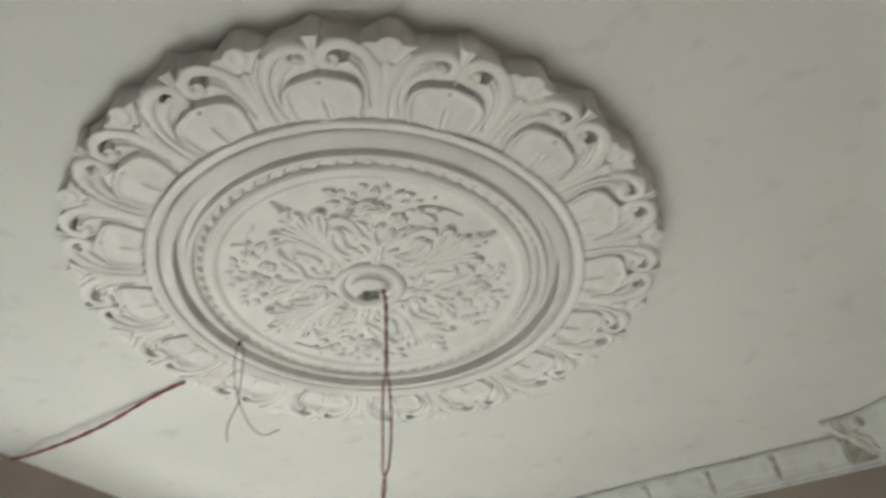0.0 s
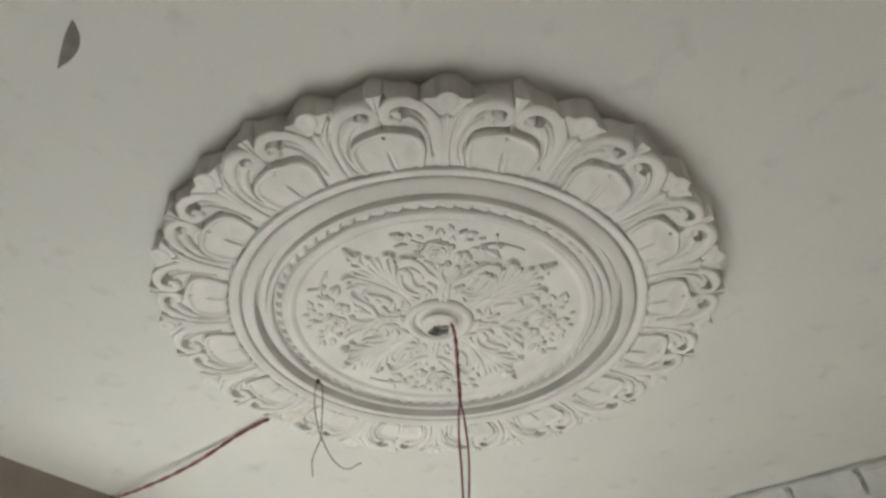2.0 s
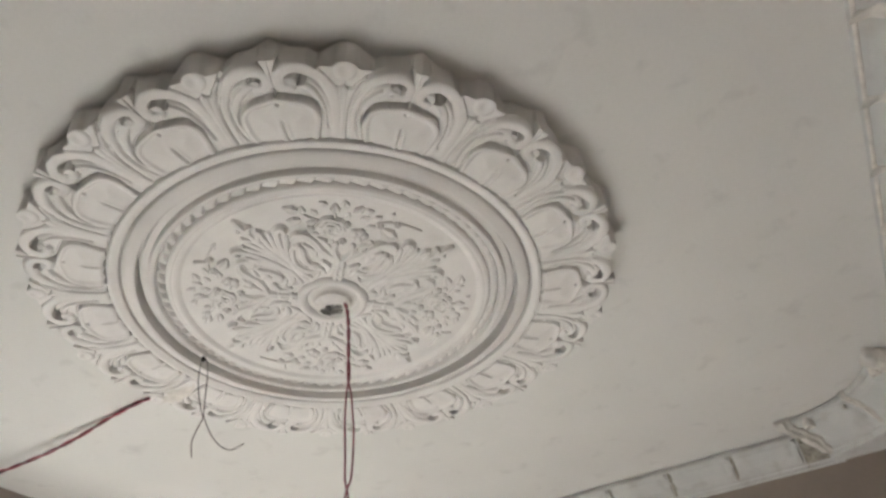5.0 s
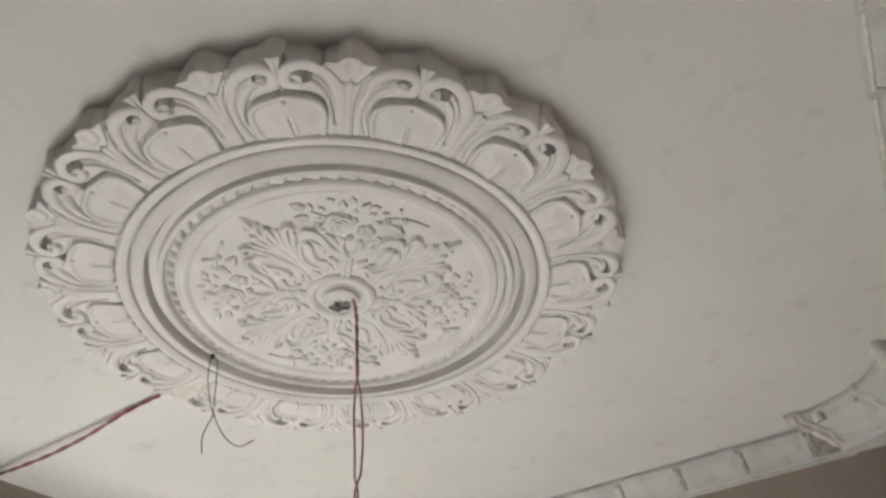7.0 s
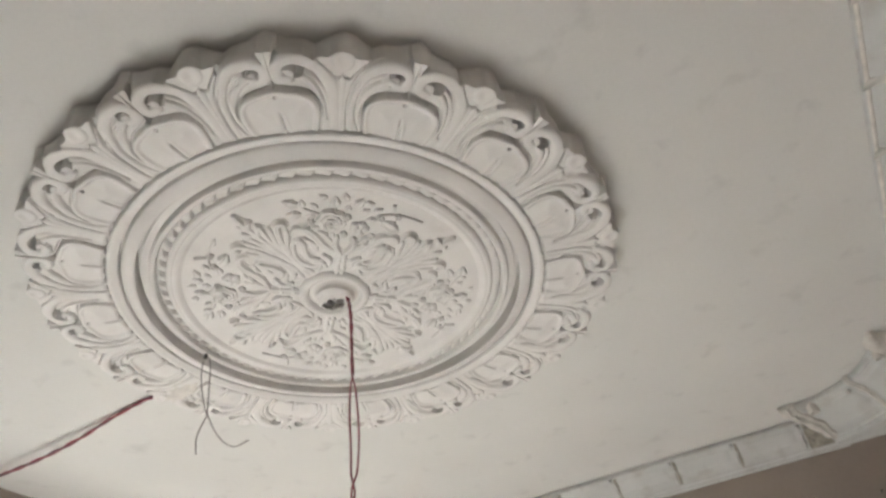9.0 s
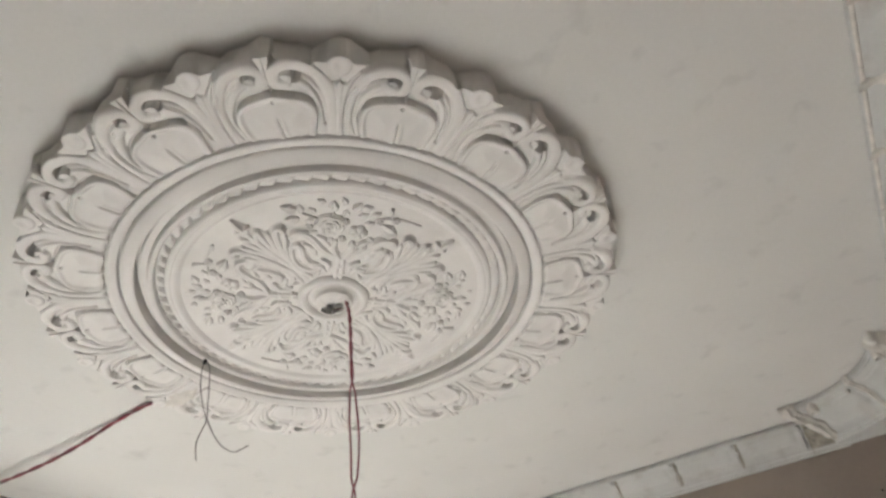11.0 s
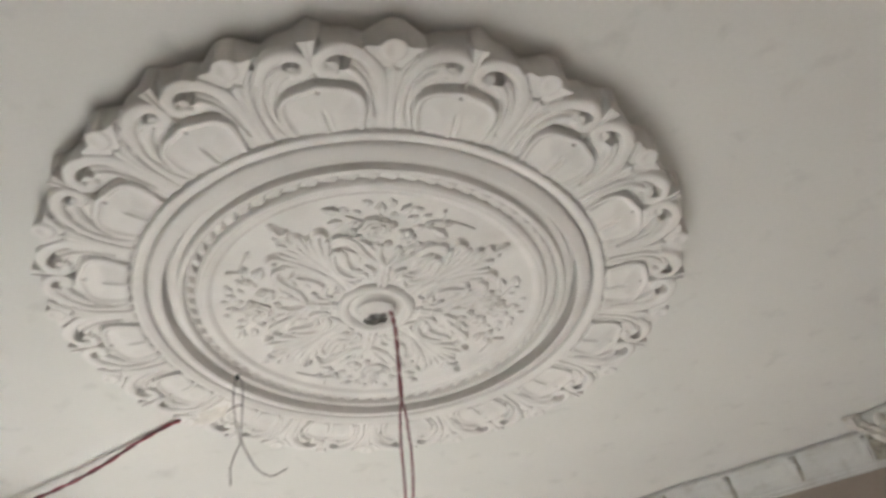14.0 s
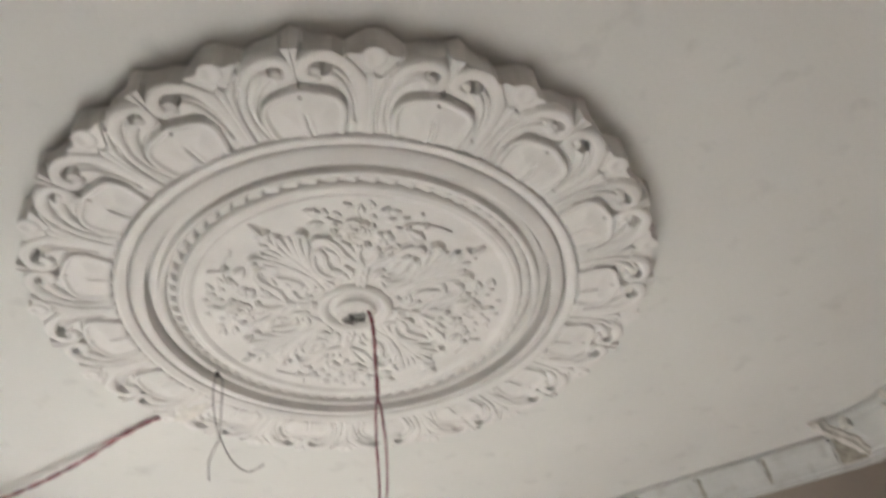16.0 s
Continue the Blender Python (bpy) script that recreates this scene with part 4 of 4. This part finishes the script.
# a nail stuck in the wall under the cornice
verts, faces = tube([(0.978, NORTH + 0.01, 2.624), (0.978, NORTH - 0.016, 2.622), (0.978, NORTH - 0.018, 2.622)], 0.0035, 10)
tagged(part("nail", mesh_from("nail", verts, faces, BLACK, sharp=40), BLACK), "short dark nail stuck in the putty wall", "nail")

# ---------------------------------------------------------------- wires
def twisted(points, gap, turns, n, phase=0.0):
    """Two strands wound round a line of 3D control points; gap gives their distance from it along the line, as (share, metres) pairs."""
    line = curve_points(points, n)
    at, gaps = [g[0] for g in gap], [g[1] for g in gap]
    strands = ([], [])
    inner = [i for i in range(n) if np.interp(i / (n - 1), at, gaps) >= 0.006]
    a0 = -turns / n * math.tau * inner[0] if inner else 0.0
    for i, p in enumerate(line):
        f = i / (n - 1)
        d = Vector(line[min(i + 1, n - 1)] - line[max(i - 1, 0)]).normalized()
        side = d.cross(Vector((-0.60, 0.80, 0.11))).normalized()
        other = d.cross(side)
        g = float(np.interp(f, at, gaps))
        a0 += turns / n * math.tau * (1.0 if g < 0.006 else 0.0)
        for s, sign in ((strands[0], 1), (strands[1], -1)):
            s.append(Vector(p) + sign * g * (math.cos(a0 + phase) * side + math.sin(a0 + phase) * other))
    return strands


hanging = tagged(new("hanging_wire"), "twisted red electric wire hanging from the broken hole", "wire")
line = [(0.000, 0.006, CEIL - 0.012), (0.014, 0.006, CEIL - 0.034), (0.030, 0.010, CEIL - 0.058), (0.041, 0.009, CEIL - 0.11), (0.044, 0.010, CEIL - 0.20), (0.047, 0.012, CEIL - 0.33),
        (0.050, 0.014, CEIL - 0.44), (0.047, 0.012, CEIL - 0.55), (0.044, 0.010, CEIL - 0.62)]
a, b = twisted(line, [(0, 0.0022), (0.56, 0.0022), (0.61, 0.006), (0.68, 0.0092), (0.75, 0.0080), (0.81, 0.0060), (0.87, 0.0024), (1, 0.0022)], 9, 140)
for pts, mat, label in ((a, RED, "red insulated strand"), (b, RED, "red insulated strand")):
    part("strand", mesh_from("strand", *tube(pts, 0.0020), mat, sharp=0), mat, hanging, label)

feed = tagged(new("feed_wire"), "red and maroon twisted wire strung from wall to medallion", "wire")
line = [(-0.67, 0.085, CEIL - 0.030), (-0.76, 0.100, CEIL - 0.010), (-0.90, 0.108, CEIL - 0.012), (-1.06, 0.118, CEIL - 0.028), (-1.22, 0.122, CEIL - 0.036), (-1.38, 0.120, CEIL - 0.036), (-1.52, 0.130, CEIL - 0.020), (-1.603, 0.135, CEIL - 0.006)]
a, b = twisted(line, [(0, 0.0022), (0.2, 0.0026), (0.5, 0.0034), (0.8, 0.0030), (1, 0.003)], 7, 160, 0.8)
for pts, mat, label in ((a, RED, "red insulated strand"), (b, MAROON, "dark maroon insulated strand")):
    part("strand", mesh_from("strand", *tube(pts, 0.0032), mat, sharp=0), mat, feed, label)

tie = tagged(new("tie_wire"), "thin dark wire looped through the medallion with loose ends", "wire")
for pts in ([(-0.408, -0.008, CEIL - 0.052), (-0.409, -0.012, CEIL - 0.080), (-0.409, -0.008, CEIL - 0.13), (-0.398, 0.004, CEIL - 0.195), (-0.393, 0.012, CEIL - 0.22),
             (-0.396, 0.006, CEIL - 0.245), (-0.400, -0.002, CEIL - 0.285), (-0.396, 0.002, CEIL - 0.325)],
            [(-0.406, -0.006, CEIL - 0.052), (-0.393, -0.002, CEIL - 0.080), (-0.391, 0.003, CEIL - 0.13), (-0.392, 0.010, CEIL - 0.20), (-0.387, 0.014, CEIL - 0.228),
             (-0.366, 0.035, CEIL - 0.278), (-0.336, 0.056, CEIL - 0.304), (-0.302, 0.070, CEIL - 0.293)]):
    part("strand", mesh_from("strand", *tube(curve_points(pts, 40), 0.0012, 6), BROWN, sharp=0), BROWN, tie)

# a black lump stands in for the dark hole where the wire enters
bm = bmesh.new()
bmesh.ops.create_icosphere(bm, subdivisions=2, radius=0.0068, matrix=Matrix.Translation((-0.409, -0.007, CEIL - 0.056)) @ Matrix.Diagonal((1.0, 0.8, 1.3, 1)))
for v in bm.verts:
    v.co += Vector((1, 1, 1)) * 0.002 * noise.noise(v.co * 300)
part("hole_blob", bm, BLACK, tie, "black lump standing in for the dark hole the wire enters")

# ---------------------------------------------------------------- loose flake of ceiling skin
curl = curve_points([(-0.106, -0.958), (-0.070, -0.955), (-0.036, -0.958), (-0.012, -0.972), (-0.002, -0.994)], 24)
back = curve_points([(-0.106, -0.958), (-0.082, -0.968), (-0.056, -0.978), (-0.028, -0.988), (-0.002, -0.994)], 24)
verts, faces = [], []
n = len(curl)
for i in range(n):
    f = i / (n - 1)
    drop = 0.002 + 0.010 * math.sin(math.pi * f)
    for (x, y), z in ((back[i], 0.0), (back[i], drop * 0.5), (curl[i], drop), (curl[i], drop - 0.0025)):
        verts.append((x, y, CEIL - z))
for i in range(n - 1):
    for k in range(4):
        j = (k + 1) % 4
        faces.append((i * 4 + k, (i + 1) * 4 + k, (i + 1) * 4 + j, i * 4 + j))
faces += [(0, 1, 2, 3), tuple(4 * (n - 1) + k for k in (3, 2, 1, 0))]
flake = part("paint_flake", mesh_from("paint_flake", verts, faces, LOOSE_PAINT, sharp=40), LOOSE_PAINT)
tagged(flake, "curled flake of grey paint loose on the ceiling", "paint flake")
